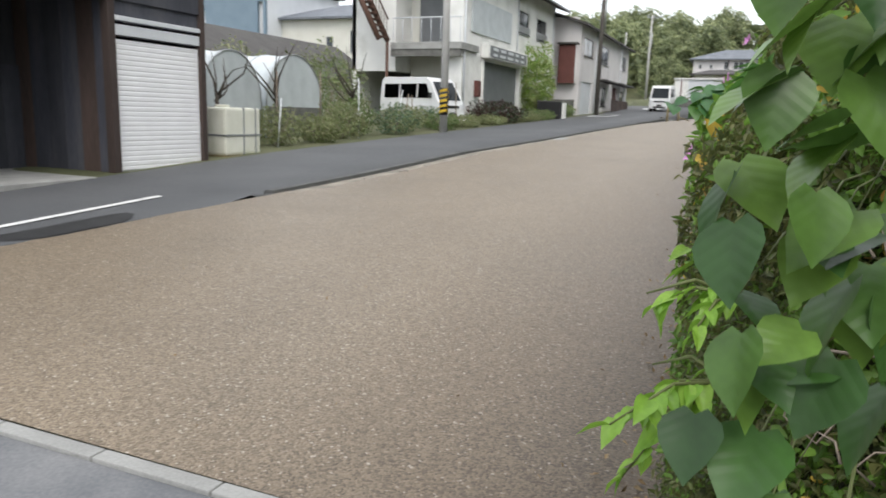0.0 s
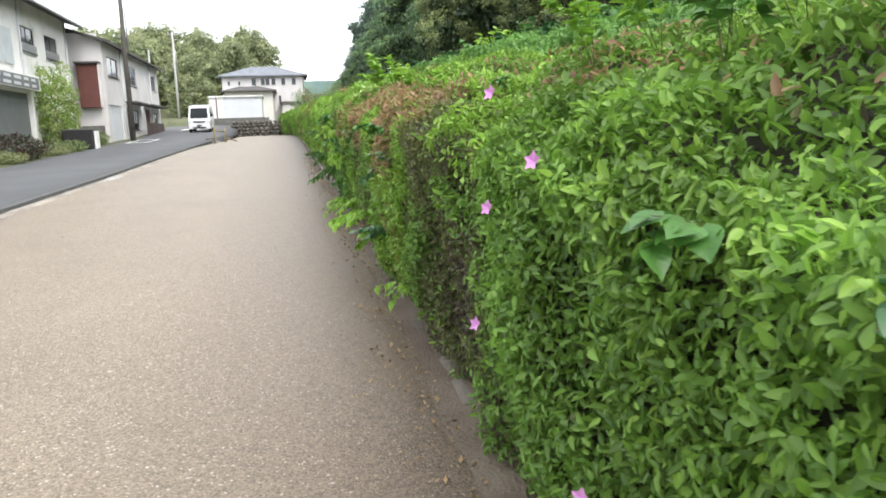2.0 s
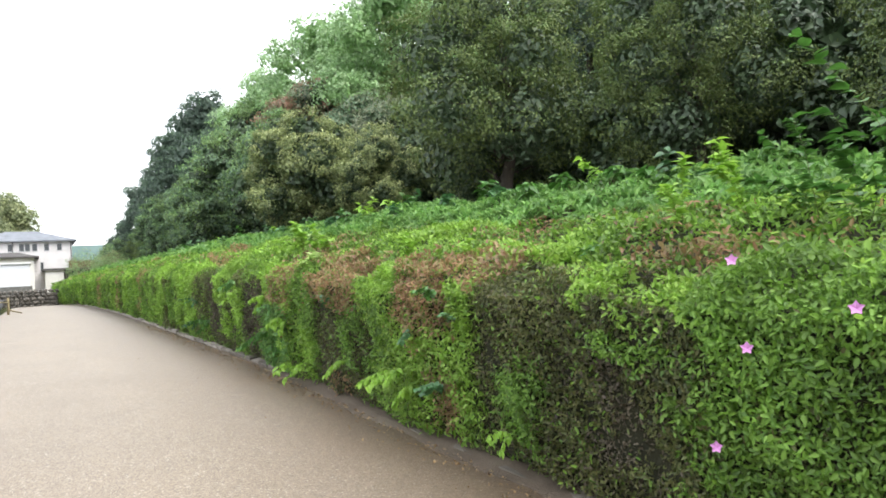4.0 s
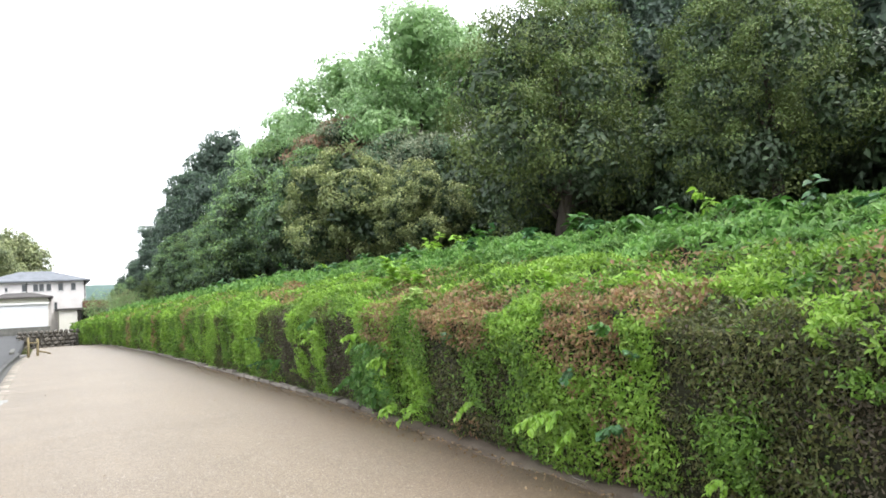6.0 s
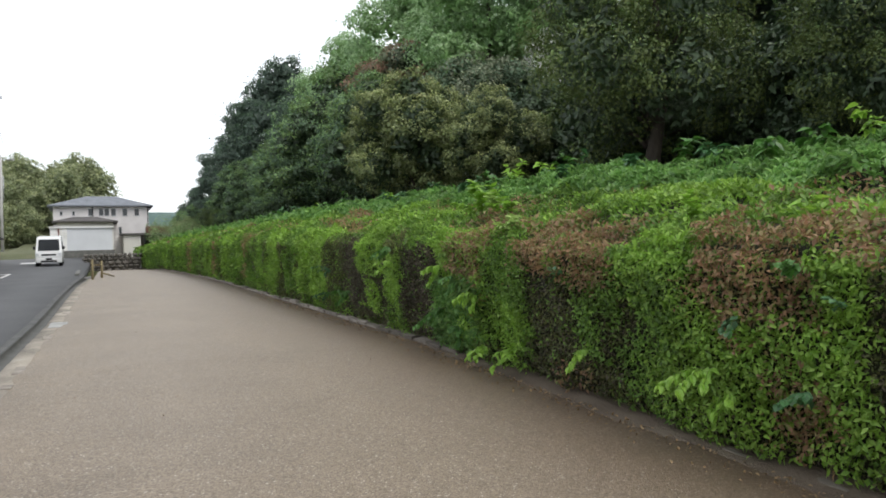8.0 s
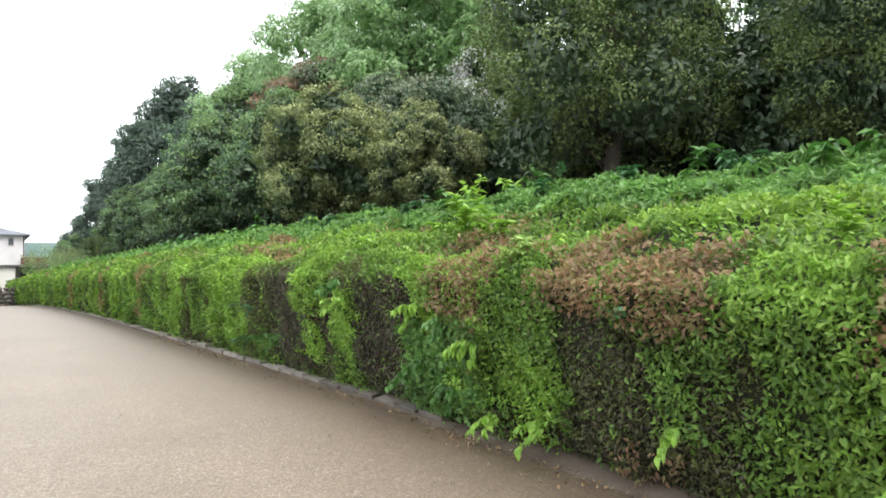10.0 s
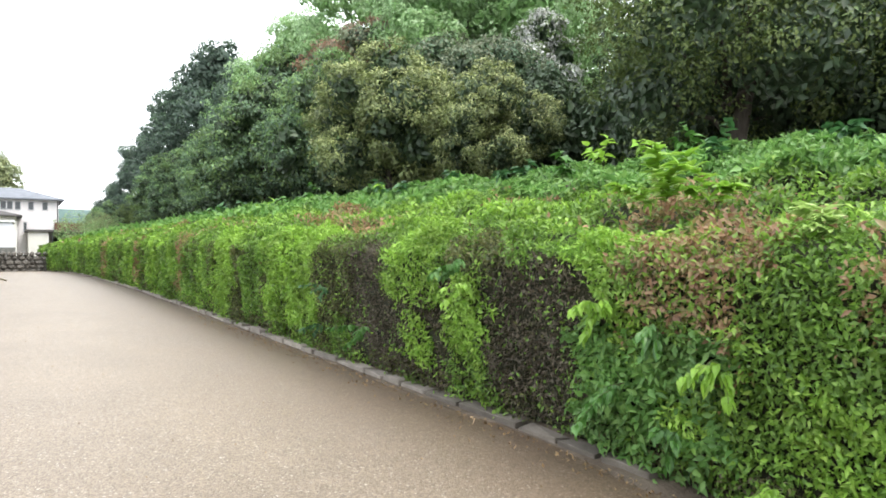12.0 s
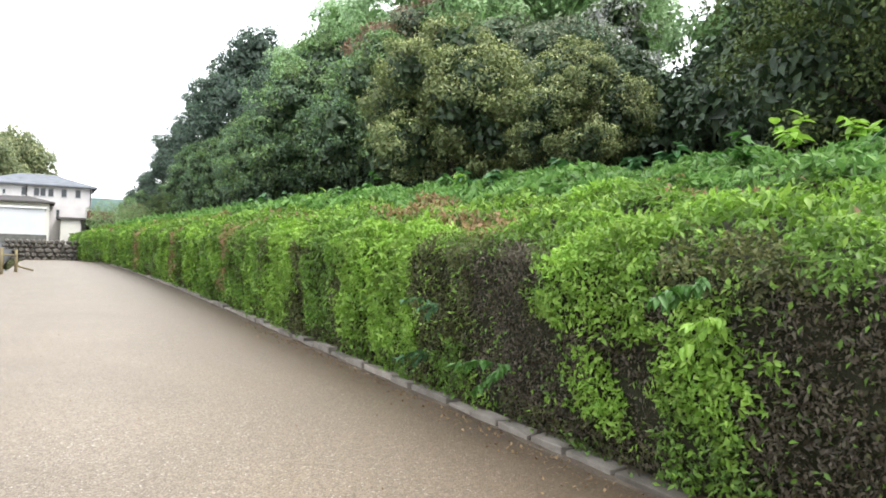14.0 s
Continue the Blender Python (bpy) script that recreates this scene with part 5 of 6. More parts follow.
def shutter(parent, axis, at, a0, a1, z0, z1, mat, name="shutter"):
    """A roller shutter: rounded slats, each standing proud."""
    bm = bmesh.new()
    step = 0.085
    k = int((z1 - z0) / step)
    sg = -1 if axis == "x" else 1
    prof = []
    for i in range(k):
        zz = z0 + (z1 - z0) * i / k
        hh = (z1 - z0) / k
        prof += [(0.006, zz), (0.0, zz + hh * 0.2), (0.0, zz + hh * 0.8), (0.006, zz + hh * 0.97)]
    prev = None
    for d, zz in prof:
        if axis == "x":
            cur = [bm.verts.new((at - d, a0, zz)), bm.verts.new((at - d, a1, zz))]
        else:
            cur = [bm.verts.new((a0, at + d, zz)), bm.verts.new((a1, at + d, zz))]
        if prev:
            bm.faces.new((prev[0], prev[1], cur[1], cur[0]))
        prev = cur
    sh = part(name, bm, mat, parent)
    if axis == "x":
        part("bottom_rail", box(at - 0.02, at + 0.015, a0, a1, z0 - 0.03, z0 + 0.03), M_STEEL, sh)
    else:
        part("bottom_rail", box(a0, a1, at - 0.015, at + 0.02, z0 - 0.03, z0 + 0.03), M_STEEL, sh)
    return sh


def hip_roof(x0, x1, y0, y1, z, rise, over, ridge=0.3, thick=0.14):
    bm = bmesh.new()
    x0, x1, y0, y1 = x0 - over, x1 + over, y0 - over, y1 + over
    lx, ly = x1 - x0, y1 - y0
    if lx >= ly:
        r = [(x0 + ly / 2 * (1 - ridge), (y0 + y1) / 2, z + rise), (x1 - ly / 2 * (1 - ridge), (y0 + y1) / 2, z + rise)]
    else:
        r = [((x0 + x1) / 2, y0 + lx / 2 * (1 - ridge), z + rise), ((x0 + x1) / 2, y1 - lx / 2 * (1 - ridge), z + rise)]
    lo = [bm.verts.new(p) for p in ((x0, y0, z), (x1, y0, z), (x1, y1, z), (x0, y1, z))]
    up = [bm.verts.new((v.co.x, v.co.y, z + thick)) for v in lo]
    ra, rb = [bm.verts.new(p) for p in r]
    bm.faces.new(lo[::-1])
    for k in range(4):
        bm.faces.new((lo[k], lo[(k + 1) % 4], up[(k + 1) % 4], up[k]))
    if lx >= ly:
        bm.faces.new((up[0], up[1], rb, ra)), bm.faces.new((up[2], up[3], ra, rb)), bm.faces.new((up[1], up[2], rb)), bm.faces.new((up[3], up[0], ra))
    else:
        bm.faces.new((up[1], up[2], rb, ra)), bm.faces.new((up[3], up[0], ra, rb)), bm.faces.new((up[0], up[1], ra)), bm.faces.new((up[2], up[3], rb))
    return bm


def slope_roof(x0, x1, y0, y1, z_front, z_ridge, over, thick=0.12, ribs=0):
    """A roof with its ridge along y, the front slope towards +x."""
    bm = bmesh.new()
    mid = (x0 + x1) / 2
    for sx in (1, -1):
        e = x1 + over if sx > 0 else x0 - over
        ze = z_front - over * (z_ridge - z_front) / (x1 - mid)
        v = [bm.verts.new(p) for p in ((e, y0 - over, ze), (e, y1 + over, ze), (mid, y1 + over, z_ridge), (mid, y0 - over, z_ridge))]
        w = [bm.verts.new(p.co + Vector((0, 0, thick))) for p in v]
        bm.faces.new(v), bm.faces.new(w[::-1])
        for k in range(4):
            bm.faces.new((v[k], v[(k + 1) % 4], w[(k + 1) % 4], w[k]))
        for i in range(ribs):
            yy = y0 - over + (y1 - y0 + 2 * over) * (i + 0.5) / ribs
            u = [bm.verts.new(p) for p in ((e, yy - 0.04, ze + thick), (e, yy + 0.04, ze + thick), (mid, yy + 0.04, z_ridge + thick), (mid, yy - 0.04, z_ridge + thick))]
            t = [bm.verts.new(p.co + Vector((0, 0, 0.05))) for p in u]
            bm.faces.new(t)
            for k in range(4):
                bm.faces.new((u[k], u[(k + 1) % 4], t[(k + 1) % 4], t[k]))
    bmesh.ops.recalc_face_normals(bm, faces=bm.faces)
    return bm


def bars_of(width, height, colour_mat, parent, origin, axis_y=True, rows=2, count=6, seed=1):
    """Plain bars in place of lettering that cannot be read."""
    rr = random.Random(seed)
    for r in range(rows):
        a = 0.06 * width
        while a < width * 0.9:
            w = width / count * rr.uniform(0.5, 0.85)
            z0 = height * (r + 0.25) / rows
            z1 = height * (r + 0.75) / rows
            x, y, z = origin
            part("sign_bar", box(x, x + 0.006, y + a, y + min(a + w, width * 0.95), z + z0, z + z1), colour_mat, parent)
            a += w + width / count * 0.3


# black wooden garage with a white roller shutter
def build_garage():
    x0, y0, z0 = -10.1, 9.2, 0.25
    t = thing("wooden_garage", Matrix.Translation((x0, y0, z0)), "black wooden barn garage with white shutter and open bay", "garage")
    D, Y0, Y1, H = 6.0, -7.4, 2.3, 4.2
    for yy in (-7.4, -3.7, 0.0, 2.18):
        part("post", box(-0.16, 0.02, yy, yy + 0.14, -0.15, H, 0.01), M_BROWN_WOOD, t)
    part("lintel", box(-0.14, 0.0, -7.3, 2.2, 3.0, H - 0.05), M_BLACK_WOOD, t)
    sh = shutter(t, "x", -0.05, 0.14, 2.18, 0.1, 2.36, M_SHUTTER)
    part("shutter_box", box(-0.3, 0.0, 0.14, 2.18, 2.42, 2.6, 0.01), M_PALE_METAL, t)
    part("ledge", box(-0.2, 0.03, 0.14, 2.18, 2.66, 2.74, 0.008), M_PALE_METAL, t)
    part("header", box(-0.12, -0.04, 0.14, 2.18, 2.74, 3.0), M_BLACK_WOOD, t)
    part("sill", box(-0.3, 0.04, 0.14, 2.18, -0.1, 0.08, 0.01), M_CONCRETE, t)
    part("floor", box(-D, 0.25, Y0, 0.1, -0.35, 0.06), M_CONCRETE, t)
    part("roof", slope_roof(-D, 0, Y0, Y1, H, H + 1.5, 0.15), M_ROOF_DARK, t)
    # board walls
    for i in range(24):
        yy = Y0 + 0.4 * i
        if yy < Y1:
            part("plank", box(-D, -D + 0.03, yy, min(yy + 0.392, Y1), -0.2, H + 0.2), M_BLACK_WOOD, t)
    for i in range(15):
        xx = -D + 0.4 * i
        part("plank", box(xx, xx + 0.39, 0.06, 0.09, -0.2, H + 0.6), M_BROWN_WOOD if i % 4 == 1 else M_BLACK_WOOD, t)
        part("plank", box(xx, xx + 0.39, Y1 - 0.03, Y1, -0.2, H + 0.6), M_BLACK_WOOD, t)
        part("plank", box(xx, xx + 0.39, Y0, Y0 + 0.03, -0.2, H + 0.6), M_BLACK_WOOD, t)
    for i in range(9):
        yy = -3.2 + 0.36 * i
        part("plank", box(-2.3, -2.26, yy, yy + 0.35, 0.06, 1.9), M_BROWN_WOOD if i in (4, 5) else M_BLACK_WOOD, t)
    part("boarding", box(-2.35, -2.28, -7.3, 0.0, 1.9, H), M_BLACK_WOOD, t)
    part("lamp_bar", box(-1.5, -1.4, -3.2, -1.9, 1.82, 1.9, 0.02), M_PALE_METAL, t, "white strip under the roof")
    return t


build_garage()


# white two-storey building with shutters
def build_white_building():
    ox, oy, oz = -11.8, 29.3, 1.15
    t = thing("white_building", Matrix.Translation((ox, oy, oz)), "stained white two-storey workshop with grey shutter and balcony", "building")
    L, D, H = 14.7, 5.4, 6.9
    so = (2.5, 7.9, 0.05, 2.85)
    wins = [(7.6, 9.5, 4.7, 5.8), (11.0, 13.0, 4.7, 5.8)]
    part("wall", wall_panel("x", 0, 0.2, 0, L, -0.6, H, [so, *wins]), M_WHITE_WALL, t)
    part("wall", wall_panel("y", 0, 0.2, -D, -3.2, 2.2, H), M_WHITE_WALL, t)
    part("wall", wall_panel("y", 0, 0.2, -0.7, -0.2, -0.6, H), M_WHITE_WALL, t)
    part("wall", wall_panel("y", 1.6, 0.2, -3.2, -0.2, -0.6, H, [(-2.8, -0.7, 3.6, 5.9)]), M_CREAM_WALL, t)
    part("wall", wall_panel("y", L - 0.2, 0.2, -D, -0.2, -0.6, H), M_WHITE_WALL, t)
    part("wall", wall_panel("x", -D + 0.2, 0.2, 0, L, -0.6, H), M_WHITE_WALL, t)
    part("wall", wall_panel("x", -3.2, 0.2, 0.2, 1.6, 2.2, H), M_WHITE_WALL, t)
    shutter(t, "x", -0.1, so[0], so[1], so[2], so[3], M_GREY_SHUTTER)
    shutter(t, "y", 1.66, -2.8, -0.7, 3.6, 5.9, M_GREY_SHUTTER)
    for i, o in enumerate(wins):
        w = window(t, "x", 0, o, M_BLACK, 0.05, 1)
        mid = (o[0] + o[1]) / 2
        part("grille", box(0.01, 0.05, o[0] - 0.05, o[1] + 0.05, o[2] - 0.1, o[2] + 0.35), M_STEEL, w)
    part("roof", slope_roof(-D, 0, 0, L, H, H + 1.0, 0.75, 0.16, 0), M_ROOF_DARK, t)
    part("gutter", tube([(0.75, -0.7, H - 0.2), (0.75, L + 0.7, H - 0.2)], [0.06, 0.06], 8), M_STEEL, t)
    part("downpipe", tube([(0.06, 0.1, -0.4), (0.06, 0.1, H)], [0.05, 0.05], 8), M_PALE_METAL, t)
    part("downpipe", tube([(0.06, 7.4, 3.0), (0.06, 7.4, H)], [0.04, 0.04], 8), M_PALE_METAL, t)
    part("downpipe", tube([(0.06, L - 0.3, -0.4), (0.06, L - 0.3, H)], [0.05, 0.05], 8), M_PALE_METAL, t)
    part("signboard", box(0.0, 0.08, 0.9, 6.3, 3.95, 5.4, 0.01), M_VINYL, t, "faded pale blue blank signboard")
    aw = part("awning", box(0.02, 0.4, 2.2, 8.2, 2.95, 3.6, 0.02), M_WHITE_WALL, t, "weathered box sign over the shutter")
    part("panel", box(0.402, 0.42, 2.4, 8.0, 3.0, 3.5), M_GREY_SHUTTER, aw)
    bars_of(5.4, 0.5, M_PALE_METAL, aw, (0.422, 2.45, 3.0), rows=2, count=5)
    part("jamb", box(0.0, 0.1, so[0] - 0.15, so[0], -0.3, 2.9), M_WHITE_WALL, t)
    part("jamb", box(0.0, 0.1, so[1], so[1] + 0.15, -0.3, 2.9), M_WHITE_WALL, t)
    ac = part("meter_box", box(0.0, 0.2, 1.5, 1.9, 1.2, 1.9, 0.02), M_RED_BROWN, t, "small red box on the wall")
    # balcony over the parking place
    part("balcony_deck", box(-3.2, 0.15, -0.5, 1.6, 3.1, 3.38, 0.01), M_CONCRETE, t)
    part("balcony_beam", box(-3.2, 0.1, -0.46, -0.3, 2.8, 3.1), M_CONCRETE_DARK, t)
    for i in range(8):
        part("baluster", tube([(-3.1 + i * 0.45, -0.44, 3.38), (-3.1 + i * 0.45, -0.44, 4.4)], [0.016, 0.016], 6), M_PALE_METAL, t)
    part("handrail", tube([(-3.1, -0.44, 4.4), (0.1, -0.44, 4.4)], [0.03, 0.03], 7), M_PALE_METAL, t)
    # steel stair up to the left of the balcony
    st = part("stair", box(-5.2, -4.6, -1.35, -0.5, 6.35, 6.42), M_RUST, t, "rusty steel outside stair")
    a0, b0 = Vector((-4.9, -0.55, 6.4)), Vector((-3.3, -0.55, 3.45))
    for dy in (0, -0.8):
        part("stringer", tube([a0 + Vector((0, dy, 0)), b0 + Vector((0, dy, 0))], [0.13, 0.13], 5), M_RUST, st)
        part("rail", tube([a0 + Vector((0, dy, 0.9)), b0 + Vector((0, dy, 0.9))], [0.035, 0.035], 6), M_RUST, st)
    for i in range(12):
        p = a0.lerp(b0, (i + 0.5) / 12)
        part("tread", box(p.x - 0.14, p.x + 0.14, p.y - 0.8, p.y, p.z - 0.02, p.z + 0.02), M_RUST, st)
        part("baluster", tube([p, p + Vector((0, 0, 0.9))], [0.014, 0.014], 5), M_RUST, st)
    part("stair_post", tube([(-3.3, -0.6, -0.6), (-3.3, -0.6, 3.4)], [0.07, 0.07], 7), M_RUST, st)
    return t


build_white_building()


def build_grey_house():
    ox, oy, oz = -10.4, 45.3, 1.75
    t = thing("grey_house", Matrix.Translation((ox, oy, oz)), "grey plastered two-storey row house with brown shutter box", "house")
    L, D, H = 18.0, 7.0, 5.5
    wins = [(1.0, 3.8, 3.7, 4.8), (6.3, 9.3, 3.6, 4.8), (15.0, 17.0, 3.7, 4.8)]
    lows = [(0.6, 3.9, 0.0, 2.1), (5.2, 6.3, 0.05, 2.1), (7.2, 9.0, 0.7, 2.0), (11.5, 13.5, 0.05, 2.2), (14.6, 16.6, 0.7, 2.0)]
    part("wall", wall_panel("x", 0, 0.2, 0, L, -0.6, H, wins + lows), M_GREY_WALL, t)
    part("wall", wall_panel("y", 0, 0.2, -D, -0.2, -0.6, H + 0.4), M_GREY_WALL, t)
    part("wall", wall_panel("y", L - 0.2, 0.2, -D, -0.2, -0.6, H), M_GREY_WALL, t)
    part("wall", wall_panel("x", -D + 0.2, 0.2, 0.2, L - 0.2, -0.6, H), M_GREY_WALL, t)
    for o in wins:
        window(t, "x", 0, o, M_BROWN_WOOD if o[0] < 2 else M_STEEL, 0.05, 1)
    shutter(t, "x", -0.08, *lows[0], M_PALE_METAL)
    part("door", box(-0.12, -0.07, 5.2, 6.3, 0.0, 2.1), M_BROWN_WOOD, t)
    window(t, "x", 0, lows[2], M_BLACK, 0.05, 1)
    part("door", box(-0.12, -0.07, 11.5, 13.5, 0.0, 2.2), M_RED_BROWN, t)
    window(t, "x", 0, lows[4], M_BLACK, 0.05, 1)
    part("roof", slope_roof(-D, 0, 0, L, H, H + 1.1, 0.45, 0.14), M_ROOF_DARK, t)
    part("canopy", box(0.0, 0.7, 5.0, 10.0, 2.35, 2.45), M_ROOF_DARK, t)
    part("canopy", box(0.0, 0.7, 11.0, 17.5, 2.4, 2.5), M_ROOF_DARK, t)
    bx = part("shutter_box", box(-1.25, -0.2, -0.45, 0.0, 1.9, 4.2, 0.02), M_RED_BROWN, t, "red-brown boarded balcony box")
    part("box_roof", box(-1.35, -0.1, -0.6, 0.0, 4.25, 4.35), M_ROOF_DARK, bx)
    part("box_post", box(-0.2, -0.1, -0.45, -0.35, 1.9, 4.25), M_GREY_WALL, bx)
    part("stair_wall", box(-2.6, -0.1, -0.7, -0.55, -0.6, 0.9), M_CONCRETE_DARK, t)
    part("downpipe", tube([(0.05, 4.6, -0.4), (0.05, 4.6, H)], [0.05, 0.05], 7), M_PALE_METAL, t)
    part("downpipe", tube([(0.05, 14.2, -0.4), (0.05, 14.2, H)], [0.05, 0.05], 7), M_PALE_METAL, t)
    for i in range(16):
        part("fence_slat", box(0.6, 0.64, 8.0 + i * 0.45, 8.35 + i * 0.45, -0.2, 1.2), M_BROWN_WOOD, t)
    return t


build_grey_house()


def build_far_house():
    ox, oy, oz = -8.2, 100.0, 4.0
    t = thing("far_house", Matrix.Translation((ox, oy, oz)), "pale grey two-storey house with hipped slate-grey roof", "house")
    L, D, H = 10.4, 8.0, 5.35
    wins = [(x + 8.2, x + 8.75, 4.25, 5.15) for x in (-4.5, -3.35, -2.75, -2.0, -0.75, 0.6)] + [(0.7, 1.0, 4.3, 4.8), (2.0, 2.3, 4.3, 4.8), (7.0, 7.35, 1.9, 2.9), (4.6, 5.6, 1.8, 2.6)]
    part("wall", wall_panel("y", 0, 0.2, 0, L, -1.5, H, wins), M_GREY_WALL, t)
    part("wall", wall_panel("x", L, 0.2, 0.2, D, -1.5, H, [(2, 3, 4.2, 5.1), (5, 6, 4.2, 5.1)]), M_GREY_WALL, t)
    part("wall", wall_panel("x", 0.2, 0.2, 0.2, D, -1.5, H), M_GREY_WALL, t)
    part("wall", wall_panel("y", D, 0.2, 0, L, -1.5, H), M_GREY_WALL, t)
    for o in wins:
        window(t, "y", 0, o, M_STEEL, 0.05, 0)
    window(t, "x", L, (2, 3, 4.2, 5.1), M_STEEL, 0.05, 0)
    window(t, "x", L, (5, 6, 4.2, 5.1), M_STEEL, 0.05, 0)
    part("roof", hip_roof(0, L, 0, D, H, 1.6, 0.55, 0.1), M_ROOF, t)
    part("downpipe", tube([(4.2, -0.06, -0.5), (4.2, -0.06, H)], [0.05, 0.05], 6), M_BLACK, t)
    part("downpipe", tube([(L - 0.1, -0.06, -0.5), (L - 0.1, -0.06, H)], [0.05, 0.05], 6), M_BLACK, t)
    part("lower_roof", hip_roof(0.4, 6.4, -4.0, 0.0, 3.25, 0.75, 0.4, 0.1), M_ROOF_DARK, t, "brown tiled lower roof")
    part("lower_wall", box(0.5, 6.3, -3.8, -0.01, -2.0, 3.25), M_CREAM_WALL, t)
    part("annexe", box(7.4, 9.3, -2.5, -0.01, -2.0, 1.75), M_CREAM_WALL, t)
    part("annexe_roof", box(7.1, 12.9, -2.8, 0.3, 1.75, 1.98), M_ROOF_DARK, t)
    part("carport_post", box(12.5, 12.65, -2.6, -2.45, -2.0, 1.75), M_BLACK, t)
    part("carport_post", box(9.6, 9.75, -2.6, -2.45, -2.0, 1.75), M_BLACK, t)
    part("carport_back", box(9.8, 12.6, 0.0, 0.1, -2.0, 1.75), M_BLACK, t)
    part("roof_fence", box(10.0, 12.8, -0.5, 0.2, 1.98, 2.9, 0.1), M_RED_BROWN, t, "brown fence above the carport")
    return t


build_far_house()

shed = thing("white_shed", Matrix.Translation((-6.0, 70.0, 3.0)), "white sheet metal shed with shallow roof beside the lane", "shed")
part("wall", box(-1.2, 3.35, 0, 5, -0.8, 2.3), M_PALE_METAL, shed)
part("roof", box(-1.3, 3.45, -0.15, 5.1, 2.3, 2.42), M_WHITE_WALL, shed)
part("end_panel", box(-1.22, 0.0, -0.03, 0.0, -0.7, 2.28), M_WHITE_WALL, shed)
part("base", box(-1.3, 3.5, -0.3, 0.0, -1.2, 0.45), M_CONCRETE_DARK, shed)
part("pipe", tube([(-0.6, -0.1, -0.8), (-0.6, -0.1, 2.25)], [0.05, 0.05], 6), M_RED_BROWN, shed)

# buildings behind the gardens
low = thing("long_shed", Matrix.Translation((-20.0, 21.0, 1.0)), "long low shed with a weathered grey tiled roof", "shed")
part("wall", box(-5, 0, 0, 15, -0.8, 2.4), M_CREAM_WALL, low)
part("roof", slope_roof(-5, 0, 0, 15, 2.4, 4.0, 0.6, 0.12), M_ROOF_DARK, low)
cream = thing("cream_house", Matrix.Translation((-27.0, 46.0, 1.8)), "cream plastered house with two small windows", "house")
part("wall", wall_panel("y", 0, 0.2, -6, 4, -1, 6.2, [(-2.2, -1.6, 4.0, 5.0), (-0.2, 0.9, 3.9, 5.4)]), M_CREAM_WALL, cream)
part("wall", box(-6, 4, 0.25, 7, -1, 6.1), M_CREAM_WALL, cream)
window(cream, "y", 0, (-2.2, -1.6, 4.0, 5.0), M_STEEL, 0.05, 0)
window(cream, "y", 0, (-0.2, 0.9, 3.9, 5.4), M_STEEL, 0.05, 1)
part("roof", hip_roof(-6, 4, 0, 7, 6.2, 1.5, 0.5, 0.1), M_ROOF, cream)
blue = thing("blue_building", Matrix.Translation((-34.0, 44.0, 1.6)), "large blue-grey sheet metal hall", "building")
part("wall", wall_panel("y", 0, 0.2, -12, 1, -1, 9, [(-6.2, -5.7, 4.6, 7.4), (-4.8, -4.4, 5.5, 7.0), (0.3, 0.8, 4.5, 7.5)]), M_BLUE_METAL, blue)
part("wall", box(-12, 1, 0.3, 10, -1, 8.9), M_PALE_METAL, blue)
part("roof", hip_roof(-12, 1, 0, 10, 9, 1.5, 0.4, 0.1), M_ROOF, blue)


# ---------------------------------------------------------------- poles, vans, garden things
def cable(name, p, q, sag, label):
    pts = [Vector(p).lerp(Vector(q), i / 10) - Vector((0, 0, sag * 4 * (i / 10) * (1 - i / 10))) for i in range(11)]
    tagged(part(name, tube(pts, [0.012] * 11, 5), M_BLACK), label, "cable")


def utility_pole(x, y, top, mat, label, striped=False, r=0.15, arm=True):
    z0 = float(road_z(y))
    t = thing("utility_pole", Matrix.Translation((x, y, z0 - 0.05)), label, "utility pole")
    h = top - z0
    part("shaft", tube([(0, 0, -0.3), (0, 0, h * 0.5), (0.05, 0, h)], [r, r * 0.85, r * 0.65], 12), mat, t)
    if striped:
        sl = part("sleeve", tube([(0, 0, 0.6), (0, 0, 1.5)], [r + 0.012, r + 0.012], 14), M_BLACK, t, "black and yellow warning sleeve")
        for i in range(5):
            bm = bmesh.new()
            ring = []
            for k in range(15):
                a0 = 2 * math.pi * k / 14
                zz = 0.64 + i * 0.17 + 0.1 * (k % 7) / 7
                ring.append((bm.verts.new(((r + 0.016) * math.cos(a0), (r + 0.016) * math.sin(a0), zz)), bm.verts.new(((r + 0.016) * math.cos(a0), (r + 0.016) * math.sin(a0), zz + 0.085))))
            for k in range(14):
                if k % 7 != 6:
                    bm.faces.new((ring[k][0], ring[k + 1][0], ring[k + 1][1], ring[k][1]))
            part("stripe", bm, M_YELLOW, sl)
    if arm:
        part("crossarm", box(-0.5, 1.2, -0.05, 0.05, h - 0.35, h - 0.25), M_STEEL, t)
        for dx in (-0.4, 0.3, 0.75, 1.1):
            part("insulator", tube([(dx, 0, h - 0.25), (dx, 0, h - 0.05)], [0.05, 0.03], 8), M_PALE_METAL, t)
        part("spike", tube([(0.03, 0, h), (0.03, 0, h + 1.0)], [0.02, 0.01], 6), M_STEEL, t)
        for zz in (0.62, 0.72):
            part("bracket", tube([(0.1, 0, h * zz), (-0.4, 0, h * zz + 0.15)], [0.03, 0.02], 6), M_STEEL, t)
        part("conduit", tube([(0.2, 0.05, h * 0.55), (0.2, 0.05, h * 0.8)], [0.05, 0.05], 7), M_STEEL, t)
    return t


